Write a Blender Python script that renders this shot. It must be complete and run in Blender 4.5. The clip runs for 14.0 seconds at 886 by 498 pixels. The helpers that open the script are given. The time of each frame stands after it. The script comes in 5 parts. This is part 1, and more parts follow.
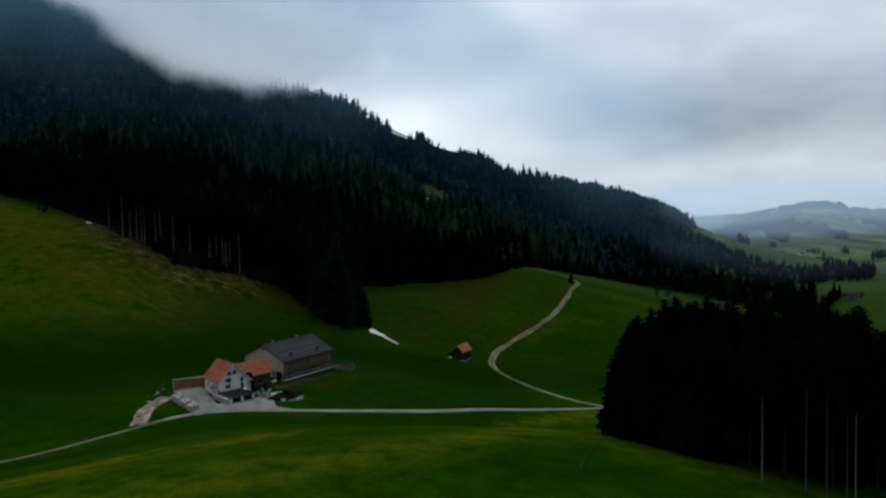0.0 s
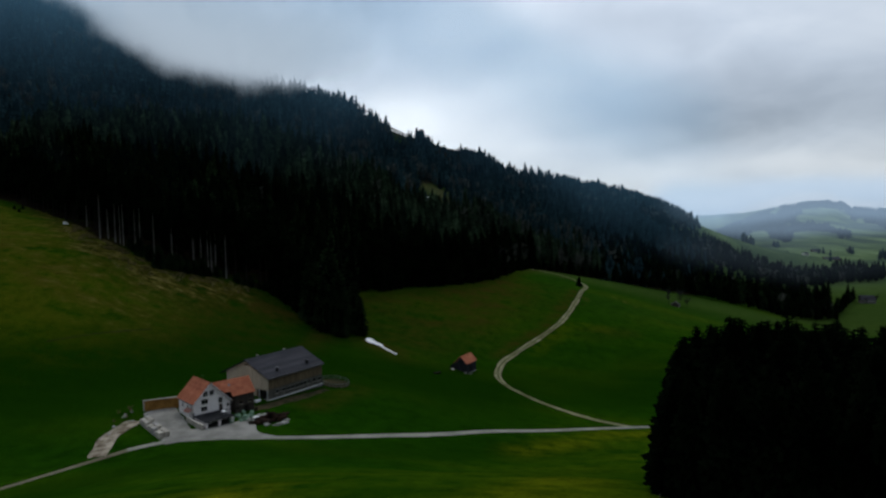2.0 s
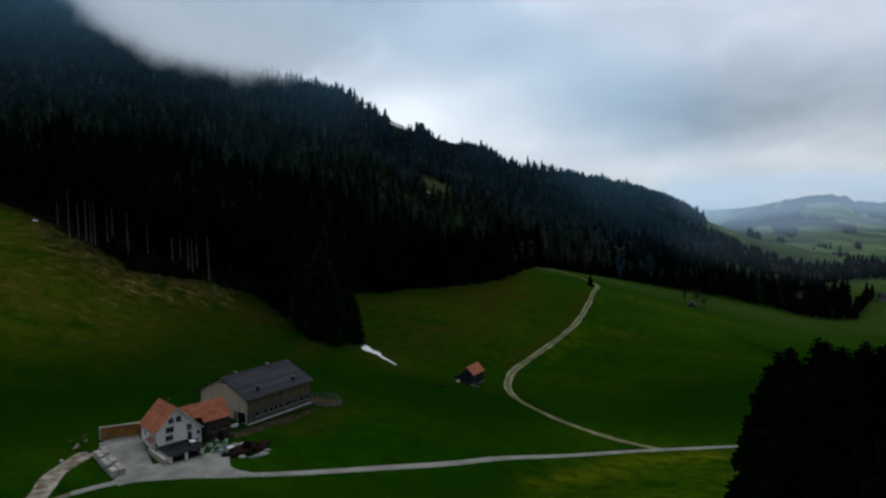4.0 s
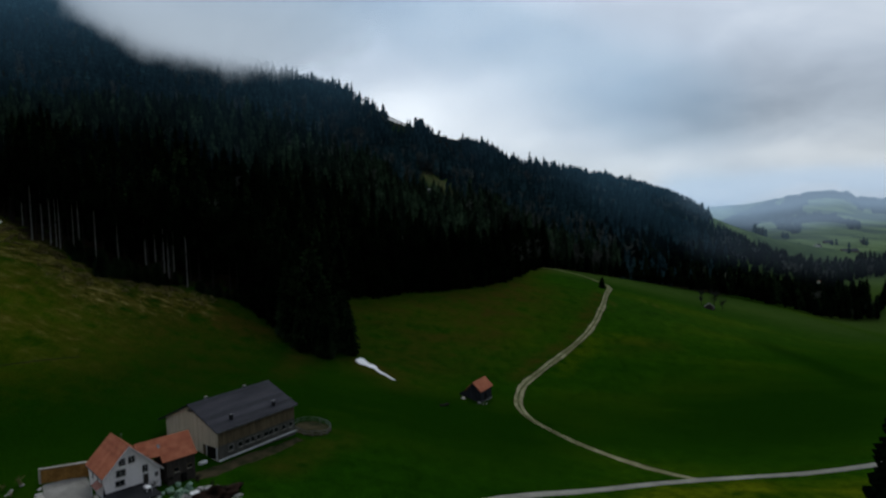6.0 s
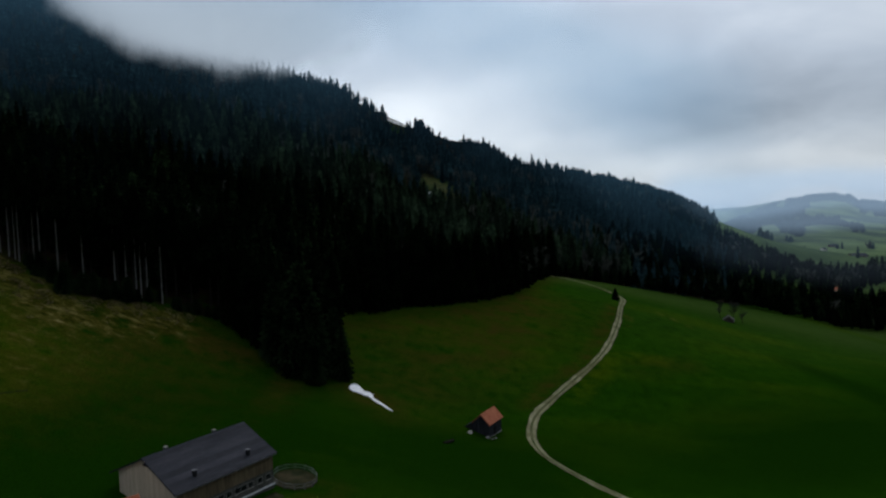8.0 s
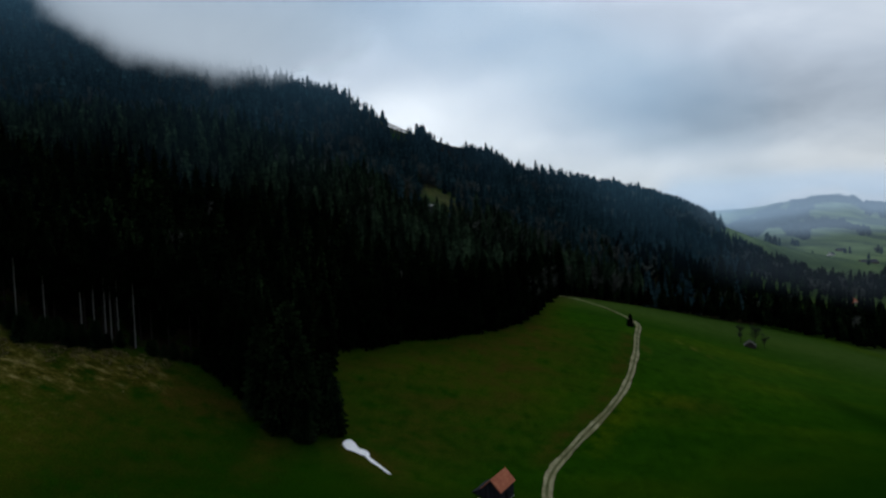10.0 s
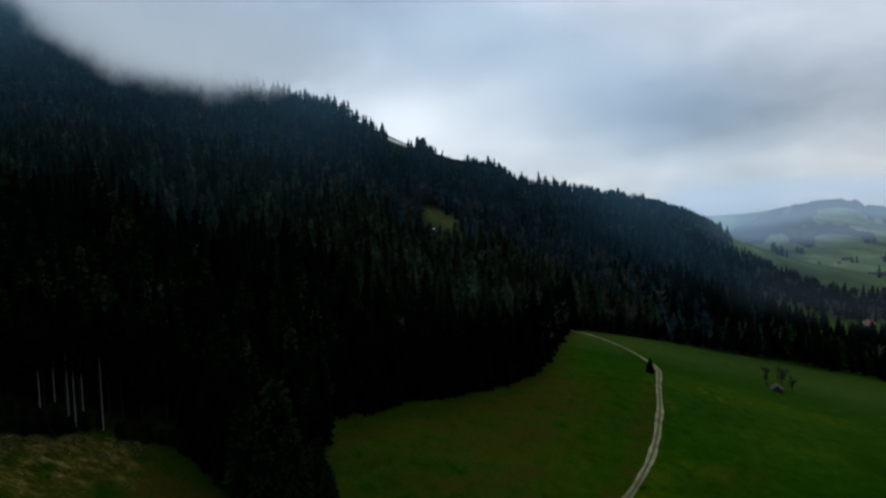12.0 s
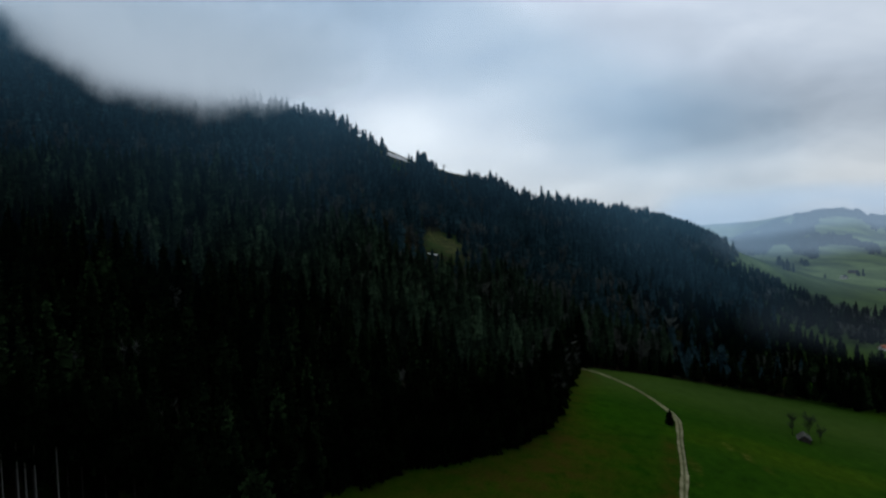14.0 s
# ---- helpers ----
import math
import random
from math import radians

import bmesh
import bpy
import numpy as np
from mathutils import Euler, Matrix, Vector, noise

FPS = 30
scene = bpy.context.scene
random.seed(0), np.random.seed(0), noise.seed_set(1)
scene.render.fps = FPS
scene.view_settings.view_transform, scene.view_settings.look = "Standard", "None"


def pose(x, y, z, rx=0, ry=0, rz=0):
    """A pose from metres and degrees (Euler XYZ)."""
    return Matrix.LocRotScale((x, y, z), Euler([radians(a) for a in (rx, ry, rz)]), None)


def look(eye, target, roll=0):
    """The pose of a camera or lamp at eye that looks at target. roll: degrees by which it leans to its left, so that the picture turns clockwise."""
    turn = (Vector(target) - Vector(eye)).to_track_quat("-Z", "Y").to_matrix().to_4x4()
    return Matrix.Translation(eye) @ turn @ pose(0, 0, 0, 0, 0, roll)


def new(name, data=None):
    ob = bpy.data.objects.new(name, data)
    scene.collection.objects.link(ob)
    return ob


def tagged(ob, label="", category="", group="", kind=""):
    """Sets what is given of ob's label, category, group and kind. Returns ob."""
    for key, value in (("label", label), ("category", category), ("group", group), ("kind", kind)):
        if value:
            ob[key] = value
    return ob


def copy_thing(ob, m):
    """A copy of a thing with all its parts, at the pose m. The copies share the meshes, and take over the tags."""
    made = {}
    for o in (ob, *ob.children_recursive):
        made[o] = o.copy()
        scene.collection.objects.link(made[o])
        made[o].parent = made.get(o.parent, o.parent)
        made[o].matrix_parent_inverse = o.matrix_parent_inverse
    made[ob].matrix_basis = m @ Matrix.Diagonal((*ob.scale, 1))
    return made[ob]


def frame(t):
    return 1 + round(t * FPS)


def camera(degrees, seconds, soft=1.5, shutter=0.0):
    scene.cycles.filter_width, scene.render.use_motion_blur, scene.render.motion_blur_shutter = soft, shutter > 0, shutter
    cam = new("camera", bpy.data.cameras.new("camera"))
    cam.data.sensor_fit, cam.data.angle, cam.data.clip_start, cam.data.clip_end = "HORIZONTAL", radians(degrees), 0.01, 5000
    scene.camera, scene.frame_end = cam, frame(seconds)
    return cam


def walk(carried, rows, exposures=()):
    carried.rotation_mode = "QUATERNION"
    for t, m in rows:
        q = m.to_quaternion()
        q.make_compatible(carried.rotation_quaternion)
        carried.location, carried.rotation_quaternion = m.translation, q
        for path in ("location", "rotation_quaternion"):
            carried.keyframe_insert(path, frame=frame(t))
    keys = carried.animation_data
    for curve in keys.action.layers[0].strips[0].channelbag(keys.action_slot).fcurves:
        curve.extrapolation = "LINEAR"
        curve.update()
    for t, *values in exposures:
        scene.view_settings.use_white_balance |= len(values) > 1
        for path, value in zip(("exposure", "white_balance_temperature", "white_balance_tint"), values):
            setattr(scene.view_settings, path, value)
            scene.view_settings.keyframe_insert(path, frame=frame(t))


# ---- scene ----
cam = camera(72.0, 14.0, soft=2.5)
PATH = [
    (0, (0.594, 0.155, 50.679), (0.584, 2.153, 50.582), -1.3),
    (0.5, (0.141, 4.031, 50.406), (0.133, 6.029, 50.31), -1.3),
    (1, (-0.243, 9.273, 50.33), (-0.251, 11.27, 50.233), -1.2),
    (1.5, (-0.613, 15.18, 50.745), (-0.619, 17.177, 50.648), -1.2),
    (2, (-0.63, 20.699, 51.092), (-0.638, 22.697, 50.993), -1.3),
    (2.5, (-0.985, 26.551, 51.427), (-0.992, 28.548, 51.323), -1.4),
    (3, (-1.311, 32.507, 51.318), (-1.319, 34.504, 51.211), -1.4),
    (5.5, (-2.799, 62.348, 51.072), (-2.809, 64.344, 50.953), -1.7),
    (6, (-3.002, 67.906, 51.055), (-3.011, 69.902, 50.936), -1.8),
    (6.5, (-3.469, 73.89, 50.958), (-3.477, 75.887, 50.84), -1.8),
    (7, (-3.914, 79.326, 51.162), (-3.92, 81.322, 51.045), -1.7),
    (7.5, (-4.245, 85.107, 52.074), (-4.251, 87.104, 51.959), -1.7),
    (8, (-4.37, 90.668, 53.543), (-4.377, 92.665, 53.429), -1.7),
    (10.5, (-5.351, 117.097, 66.659), (-5.364, 119.094, 66.55), -1.9),
    (11, (-6.095, 122.893, 70.255), (-6.107, 124.89, 70.149), -2.0),
    (11.5, (-6.513, 128.447, 74.527), (-6.524, 130.445, 74.424), -2.0),
    (12, (-6.709, 133.792, 79.284), (-6.72, 135.79, 79.184), -2.0),
    (12.5, (-6.925, 139.353, 84.379), (-6.935, 141.351, 84.284), -2.0),
    (13, (-7.063, 144.407, 88.959), (-7.073, 146.405, 88.868), -1.9),
    (13.5, (-7.325, 149.578, 92.483), (-7.336, 151.576, 92.397), -1.9),
    (14, (-7.827, 154.124, 93.53), (-7.837, 156.123, 93.449), -1.9),
]
walk(cam, [(t, look(eye, target, roll)) for t, eye, target, roll in PATH], [(0, 0.05), (3, 0.05), (6, -0.03), (8, -0.03), (11, 0.0), (14, 0.0)])

# ---- sky, sun ----
world = bpy.data.worlds.new("world")
scene.world = world
world.use_nodes = True
SUN_AZ, SUN_EL = 4.0, 58.0


def sky_nodes():
    nt = world.node_tree
    nt.nodes.clear()
    N, L = nt.nodes.new, nt.links.new
    out, bg = N("ShaderNodeOutputWorld"), N("ShaderNodeBackground")
    sky = N("ShaderNodeTexSky")
    sky.sky_type, sky.sun_disc = "NISHITA", False
    sky.sun_elevation, sky.sun_rotation = radians(SUN_EL), radians(SUN_AZ)
    tc, sep = N("ShaderNodeTexCoord"), N("ShaderNodeSeparateXYZ")
    L(tc.outputs["Generated"], sep.inputs[0])

    def mth(op, a, b=None, c=None, clamp=False):
        n = N("ShaderNodeMath")
        n.operation, n.use_clamp = op, clamp
        for k, v in enumerate((a, b, c)):
            if v is None:
                continue
            if hasattr(v, "is_linked"):
                L(v, n.inputs[k])
            else:
                n.inputs[k].default_value = v
        return n.outputs[0]

    # a layer of cloud overhead: directions laid on a flat ceiling
    h = mth("ADD", mth("MAXIMUM", sep.outputs[2], 0.0), 0.30)
    comb = N("ShaderNodeCombineXYZ")
    L(mth("DIVIDE", sep.outputs[0], h), comb.inputs[0])
    L(mth("DIVIDE", sep.outputs[1], h), comb.inputs[1])

    def cloud(scale, detail, rough, off):
        m = N("ShaderNodeMapping")
        m.inputs["Location"].default_value = off
        L(comb.outputs[0], m.inputs["Vector"])
        n = N("ShaderNodeTexNoise")
        n.inputs["Scale"].default_value, n.inputs["Detail"].default_value, n.inputs["Roughness"].default_value = scale, detail, rough
        n.inputs["Distortion"].default_value = 0.3
        L(m.outputs[0], n.inputs["Vector"])
        return n.outputs[0]

    big, fine = cloud(0.9, 3, 0.5, CLOUD_A), cloud(3.0, 4, 0.5, CLOUD_B)
    lum = mth("ADD", mth("MULTIPLY", mth("SUBTRACT", big, 0.5), 0.34), mth("MULTIPLY", mth("SUBTRACT", fine, 0.5), 0.34))
    lum = mth("ADD", lum, 0.50)
    # thin and thick places of the cloud: azimuth, elevation, their widths, brightness
    az = mth("MULTIPLY", mth("ARCTAN2", sep.outputs[0], sep.outputs[1]), 57.2958)
    el = mth("MULTIPLY", mth("ARCSINE", sep.outputs[2]), 57.2958)
    for a, e, sa, se, v in THIN:
        p = mth("POWER", mth("DIVIDE", mth("SUBTRACT", az, a), sa), 2)
        q = mth("POWER", mth("DIVIDE", mth("SUBTRACT", el, e), se), 2)
        lum = mth("ADD", lum, mth("MULTIPLY", mth("EXPONENT", mth("MULTIPLY", mth("ADD", p, q), -1)), v))
    ramp = N("ShaderNodeValToRGB")
    L(lum, ramp.inputs[0])
    e = ramp.color_ramp.elements
    e[0].position, e[0].color = 0.20, (0.172, 0.21, 0.264, 1)
    e[1].position, e[1].color = 0.80, (0.74, 0.79, 0.845, 1)
    mid = e.new(0.5)
    mid.color = (0.432, 0.49, 0.568, 1)
    # an overcast sky, brightest overhead and round the hidden sun
    sun_dir = Vector((math.sin(radians(SUN_AZ)) * math.cos(radians(20)), math.cos(radians(SUN_AZ)) * math.cos(radians(20)), math.sin(radians(20))))
    dot = N("ShaderNodeVectorMath")
    dot.operation = "DOT_PRODUCT"
    L(tc.outputs["Generated"], dot.inputs[0])
    dot.inputs[1].default_value = sun_dir
    d = mth("MAXIMUM", dot.outputs["Value"], 0.0)
    over = mth("MULTIPLY_ADD", mth("POWER", mth("MAXIMUM", sep.outputs[2], 0.0), 1.2), 0.93 * SKY_TOP, 0.19 * SKY_TOP)
    glow = mth("MULTIPLY_ADD", mth("POWER", d, 1.7), 0.83, over)
    tint = N("ShaderNodeMixRGB")
    tint.blend_type = "MULTIPLY"
    tint.inputs[0].default_value = 1
    L(ramp.outputs[0], tint.inputs[1])
    gc = N("ShaderNodeCombineXYZ")
    for k in range(3):
        L(glow, gc.inputs[k])
    L(gc.outputs[0], tint.inputs[2])
    add = N("ShaderNodeMixRGB")
    add.blend_type = "ADD"
    add.inputs[0].default_value = 0.012
    L(tint.outputs[0], add.inputs[1])
    L(sky.outputs[0], add.inputs[2])
    L(add.outputs[0], bg.inputs[0])
    bg.inputs[1].default_value = 1.06
    L(bg.outputs[0], out.inputs[0])


CLOUD_A, CLOUD_B, SKY_TOP = (1.3, 0.4, 0), (4.1, 2.2, 3), 0.92
THIN = [(-3.5, 8.2, 6, 3.6, 0.27), (9, 7, 16, 5, 0.12), (24, 8.5, 13, 3.0, -0.25), (-8, 20, 10, 5, -0.04), (33, 18, 12, 6, 0.02), (8, 17, 9, 5, 0.08), (30, 3, 16, 3, 0.14), (-34, 20, 14, 12, 0.05)]
sky_nodes()
sun = new("sun", bpy.data.lights.new("sun", "SUN"))
sun.data.energy, sun.data.angle, sun.data.color = 0.5, radians(25), (1.0, 0.96, 0.90)
sun.matrix_world = look((0, 0, 0), (-math.sin(radians(SUN_AZ)) * math.cos(radians(SUN_EL)), -math.cos(radians(SUN_AZ)) * math.cos(radians(SUN_EL)), -math.sin(radians(SUN_EL))))

# ---- the land: a height for every place ----
HILLS = [
    (-95, 135, 40, -13.9), (230, 480, 75, 31.5), (-10, 170, 45, -25.6), (-90, 190, 40, -10.5), (-200, 330, 90, 10.4),
    (-120, 280, 60, 26.2), (-40, 300, 60, -9.0), (60, 480, 90, 7.1), (90, 400, 70, 8.6), (20, 270, 60, -14.0),
    (70, 220, 70, -11.2), (-60, 180, 60, 19.3), (30, 90, 70, 16.8), (-30, 0, 120, -0.3), (-180, 160, 90, -25.7),
    (150, 300, 90, -15.0), (200, 450, 90, -30.8), (350, 500, 120, -66.3), (-300, 100, 130, 33.2), (200, 60, 120, -39.5),
    (-30, 230, 45, 10.2), (-350, 380, 120, 60.9), (0, 350, 50, 10.1), (100, -150, 140, 31.4), (-75, 250, 45, -22.2),
]
ALONG = (-900, -500, -215, -150, -85, -53, -23, 23, 64, 114, 150, 300, 395, 570, 630, 700, 760, 850, 1200)
FOOT = (600, 480, 350, 300, 300, 300, 350, 427, 495, 510, 520, 600, 700, 900, 950, 1000, 1060, 1180, 1450)
FOOT_Z = (110, 90, 57, 45, 24.5, 14, 13, 12, 11, -7, -20, -40, -42, -45, -46, -48, -50, -55, -66)
CREST = (900, 920, 950, 965, 978, 985, 999, 1021, 1040, 1082, 1110, 1250, 1350, 1480, 1490, 1500, 1510, 1570, 1750)
CREST_Z = (480, 376, 252, 227, 194, 183, 176, 166, 151, 127, 122, 114, 96, 42, 10, -20, -42, -58, -72)
DISTANT = [(3300, 3900, 300, 300, 60), (1800, 4450, 620, 170, 90), (1300, 2500, 120, 200, 26), (700, 4500, 500, 150, 110)]
RIDGE_AT = (1640, 1780, 1884, 2025, 2166, 2306, 2440, 2518, 2570, 2760, 3100, 3600)
RIDGE = (0, 14, 58, 104, 144, 168, 172, 160, 120, 96, 84, 40)


def smooth(a):
    a = np.clip(a, 0, 1)
    return a * a * (3 - 2 * a)


def rolling(x, y):
    """The pastures: soft hills and hollows."""
    z = 11.3 + 0 * x
    for a, b, s, h in HILLS:
        z = z + h * np.exp(-((x - a) ** 2 + (y - b) ** 2) / (2 * s * s))
    return z


def land(x, y):
    """The height of the ground at a place, pastures, mountain and valley."""
    x, y = np.asarray(x, float), np.asarray(y, float)
    foot, crest = np.interp(x, ALONG, FOOT), np.interp(x, ALONG, CREST)
    low, high = np.interp(x, ALONG, FOOT_Z), np.interp(x, ALONG, CREST_Z)
    up = (y - foot) / (crest - foot)
    face = low + (high - low) * np.where(up < 1, up, 1 - 0.5 * (up - 1))
    face = face + 5 * np.sin(x / 61 + y / 97) * np.sin(y / 74 - x / 130) * smooth(up * 3) * smooth((2 - up) * 2)
    face = face - 22 * np.exp(-((x - 0.485 * y) / 120) ** 2 - ((y - 1000) / 230) ** 2)
    valley = -49 - 21 * smooth((y - 1100) / 500)
    for a, b, s, r, h in DISTANT:
        valley = valley + h * np.exp(-((x - a) / s) ** 2 / 2 - ((y - b) / r) ** 2 / 2)
    back = x * 3900 / np.clip(y, 1600, 3900)
    rise = np.clip((y - 1680) / 2220, 0, 1)
    valley = valley + np.interp(back, RIDGE_AT, RIDGE) * (0.55 * rise + 0.45 * smooth((rise - 0.35) / 0.65)) * smooth((4600 - y) / 600)
    valley = valley + 4 * np.sin(x / 210 + 1) * np.sin(y / 260) * smooth((y - 1000) / 600)
    rough = smooth((y - 2000) / 900)
    valley = valley + rough * (6 * np.sin(x / 93 + 2) * np.sin(y / 330) + 4 * np.sin(x / 41 + y / 260) * np.sin(x / 67 - y / 190))
    far = np.maximum(face, valley)
    near = rolling(x, y)
    near = near + (-42 - near) * smooth((y - 430) / 250) * smooth((x - 230) / 200)
    return near + (far - near) * smooth((y - foot + 15) / 70)


# ---- materials ----
def node_mat(name):
    m = bpy.data.materials.new(name)
    m.use_nodes = True
    nt = m.node_tree
    return m, nt, nt.nodes["Principled BSDF"]


def noise_tex(nt, vec, scale, detail=3.0, rough=0.55):
    n = nt.nodes.new("ShaderNodeTexNoise")
    n.inputs["Scale"].default_value, n.inputs["Detail"].default_value, n.inputs["Roughness"].default_value = scale, detail, rough
    nt.links.new(vec, n.inputs["Vector"])
    return n.outputs[0]


def ramp_of(nt, fac, stops):
    r = nt.nodes.new("ShaderNodeValToRGB")
    e = r.color_ramp.elements
    while len(e) < len(stops):
        e.new(0.5)
    for el, (p, c) in zip(e, stops):
        el.position, el.color = p, (*c, 1)
    nt.links.new(fac, r.inputs[0])
    return r.outputs[0]


def mix_col(nt, fac, a, b, blend="MIX"):
    n = nt.nodes.new("ShaderNodeMixRGB")
    n.blend_type = blend
    for k, v in enumerate((fac, a, b)):
        if hasattr(v, "is_linked"):
            nt.links.new(v, n.inputs[k])
        elif k == 0:
            n.inputs[0].default_value = v
        else:
            n.inputs[k].default_value = (*v, 1)
    return n.outputs[0]


def bump_of(nt, bsdf, height, strength, distance):
    b = nt.nodes.new("ShaderNodeBump")
    b.inputs["Strength"].default_value, b.inputs["Distance"].default_value = strength, distance
    nt.links.new(height, b.inputs["Height"])
    nt.links.new(b.outputs[0], bsdf.inputs["Normal"])


def surface(name, c1, c2, big=0.5, fine=6.0, rough=0.9, bump=0.3, depth=0.05, metal=0.0, stretch=(1, 1, 1), vary=0.0, spec=0.06):
    """A surface of two tones, stained at one scale and grained at another."""
    m, nt, b = node_mat(name)
    tc, mp = nt.nodes.new("ShaderNodeTexCoord"), nt.nodes.new("ShaderNodeMapping")
    mp.inputs["Scale"].default_value = stretch
    nt.links.new(tc.outputs["Object"], mp.inputs["Vector"])
    v = mp.outputs[0]
    n1, n2 = noise_tex(nt, v, big, 4), noise_tex(nt, v, fine, 3, 0.65)
    col = ramp_of(nt, n1, [(0.35, c1), (0.68, c2)])
    grain = ramp_of(nt, n2, [(0.3, (0.62, 0.62, 0.62)), (0.7, (1.15, 1.15, 1.15))])
    col = mix_col(nt, 0.8, col, grain, "MULTIPLY")
    if vary:
        oi = nt.nodes.new("ShaderNodeObjectInfo")
        col = mix_col(nt, 1.0, col, ramp_of(nt, oi.outputs["Random"], [(0, (1 - vary,) * 3), (1, (1 + vary,) * 3)]), "MULTIPLY")
    nt.links.new(col, b.inputs["Base Color"])
    b.inputs["Roughness"].default_value, b.inputs["Metallic"].default_value = rough, metal
    b.inputs["Specular IOR Level"].default_value = spec
    bump_of(nt, b, n2, bump, depth)
    return m


def foliage(name, dark, light, tree_scale=0.12, twig_scale=1.4, contrast=0.75):
    """Needles: tone changes from tree to tree and from twig to twig; the tone attribute also paints shade inside
    crowns.
    """
    m, nt, b = node_mat(name)
    geo = nt.nodes.new("ShaderNodeNewGeometry")
    n1, n2 = noise_tex(nt, geo.outputs["Position"], tree_scale, 2), noise_tex(nt, geo.outputs["Position"], twig_scale, 3)
    col = ramp_of(nt, n1, [(0.36, dark), (0.66, light)])
    col = mix_col(nt, contrast, col, ramp_of(nt, n2, [(0.3, (0.45, 0.45, 0.45)), (0.72, (1.35, 1.35, 1.3))]), "MULTIPLY")
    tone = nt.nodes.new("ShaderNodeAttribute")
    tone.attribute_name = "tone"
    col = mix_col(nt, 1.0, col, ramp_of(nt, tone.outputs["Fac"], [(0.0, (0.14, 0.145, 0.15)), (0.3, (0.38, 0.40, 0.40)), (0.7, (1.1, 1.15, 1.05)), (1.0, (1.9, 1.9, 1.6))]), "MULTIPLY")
    nt.links.new(col, b.inputs["Base Color"])
    b.inputs["Roughness"].default_value, b.inputs["Specular IOR Level"].default_value = 1.0, 0.0
    return m


def grass_mat():
    m, nt, b = node_mat("grass")
    geo = nt.nodes.new("ShaderNodeNewGeometry")
    pos = geo.outputs["Position"]
    st = nt.nodes.new("ShaderNodeMapping")
    st.inputs["Scale"].default_value = (0.5, 1.6, 1)
    nt.links.new(pos, st.inputs["Vector"])
    n1, n2, n3 = noise_tex(nt, st.outputs[0], 0.018, 4), noise_tex(nt, pos, 0.22, 5, 0.65), noise_tex(nt, pos, 2.2, 4, 0.7)
    col = ramp_of(nt, n1, [(0.36, (0.0074, 0.0345, 0.0011)), (0.52, (0.0118, 0.043, 0.0014)), (0.68, (0.025, 0.053, 0.0020))])
    col = mix_col(nt, 0.75, col, ramp_of(nt, n2, [(0.3, (0.50, 0.56, 0.50)), (0.7, (1.50, 1.38, 1.35))]), "MULTIPLY")

    mottle = mix_col(nt, 0.5, n2, noise_tex(nt, st.outputs[0], 0.085, 4, 0.6))

    def sheet(key):
        a = nt.nodes.new("ShaderNodeAttribute")
        a.attribute_name = key
        return a.outputs["Fac"]

    def ragged(key, lo, hi, soft=False):
        j = nt.nodes.new("ShaderNodeMath")
        j.operation = "MULTIPLY"
        nt.links.new(ramp_of(nt, mottle, [(0.30, (0.5, 0.5, 0.5)), (0.72, (1, 1, 1))] if soft else [(0.38, (0.06, 0.06, 0.06)), (0.62, (1, 1, 1))]), j.inputs[0])
        nt.links.new(sheet(key), j.inputs[1])
        return ramp_of(nt, j.outputs[0], [(lo, (0, 0, 0)), (hi, (1, 1, 1))])

    col = mix_col(nt, ragged("lush", 0.02, 0.62, True), col, (0.0052, 0.0238, 0.0007))
    lying = nt.nodes.new("ShaderNodeMapping")
    lying.inputs["Scale"].default_value, lying.inputs["Rotation"].default_value = (0.35, 1.3, 1), (0, 0, radians(35))
    nt.links.new(pos, lying.inputs["Vector"])
    col = mix_col(nt, ragged("pale", 0.02, 0.85, True), col, (0.034, 0.060, 0.013))
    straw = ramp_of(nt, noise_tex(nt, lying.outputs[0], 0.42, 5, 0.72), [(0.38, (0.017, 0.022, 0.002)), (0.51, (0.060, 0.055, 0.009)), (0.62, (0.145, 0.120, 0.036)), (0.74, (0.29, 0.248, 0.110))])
    # yellower turf, and streaks of brighter light painted in the same colour
    col = mix_col(nt, ragged("yellow_and_lit", 0.02, 0.75), col, (0.090, 0.098, 0.003))
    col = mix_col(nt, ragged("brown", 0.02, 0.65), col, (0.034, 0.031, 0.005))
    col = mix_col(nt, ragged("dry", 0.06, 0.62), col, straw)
    col = mix_col(nt, ragged("litter", 0.10, 0.40), col, (0.014, 0.011, 0.007))
    col = mix_col(nt, 0.7, col, ramp_of(nt, n3, [(0.3, (0.5, 0.52, 0.5)), (0.7, (1.55, 1.5, 1.45))]), "MULTIPLY")
    lofty = nt.nodes.new("ShaderNodeMapping")
    lofty.inputs["Scale"].default_value = (1, 0.4, 1.2)
    nt.links.new(pos, lofty.inputs["Vector"])
    # fields and woods of the distance, lightened and dulled partly for haze
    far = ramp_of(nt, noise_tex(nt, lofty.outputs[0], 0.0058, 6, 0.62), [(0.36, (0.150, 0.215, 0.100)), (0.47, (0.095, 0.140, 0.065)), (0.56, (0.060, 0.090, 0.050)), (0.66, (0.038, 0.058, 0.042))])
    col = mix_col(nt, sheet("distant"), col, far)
    nt.links.new(col, b.inputs["Base Color"])
    b.inputs["Roughness"].default_value, b.inputs["Specular IOR Level"].default_value = 1.0, 0.0
    bump_of(nt, b, n3, 0.6, 0.25)
    return m


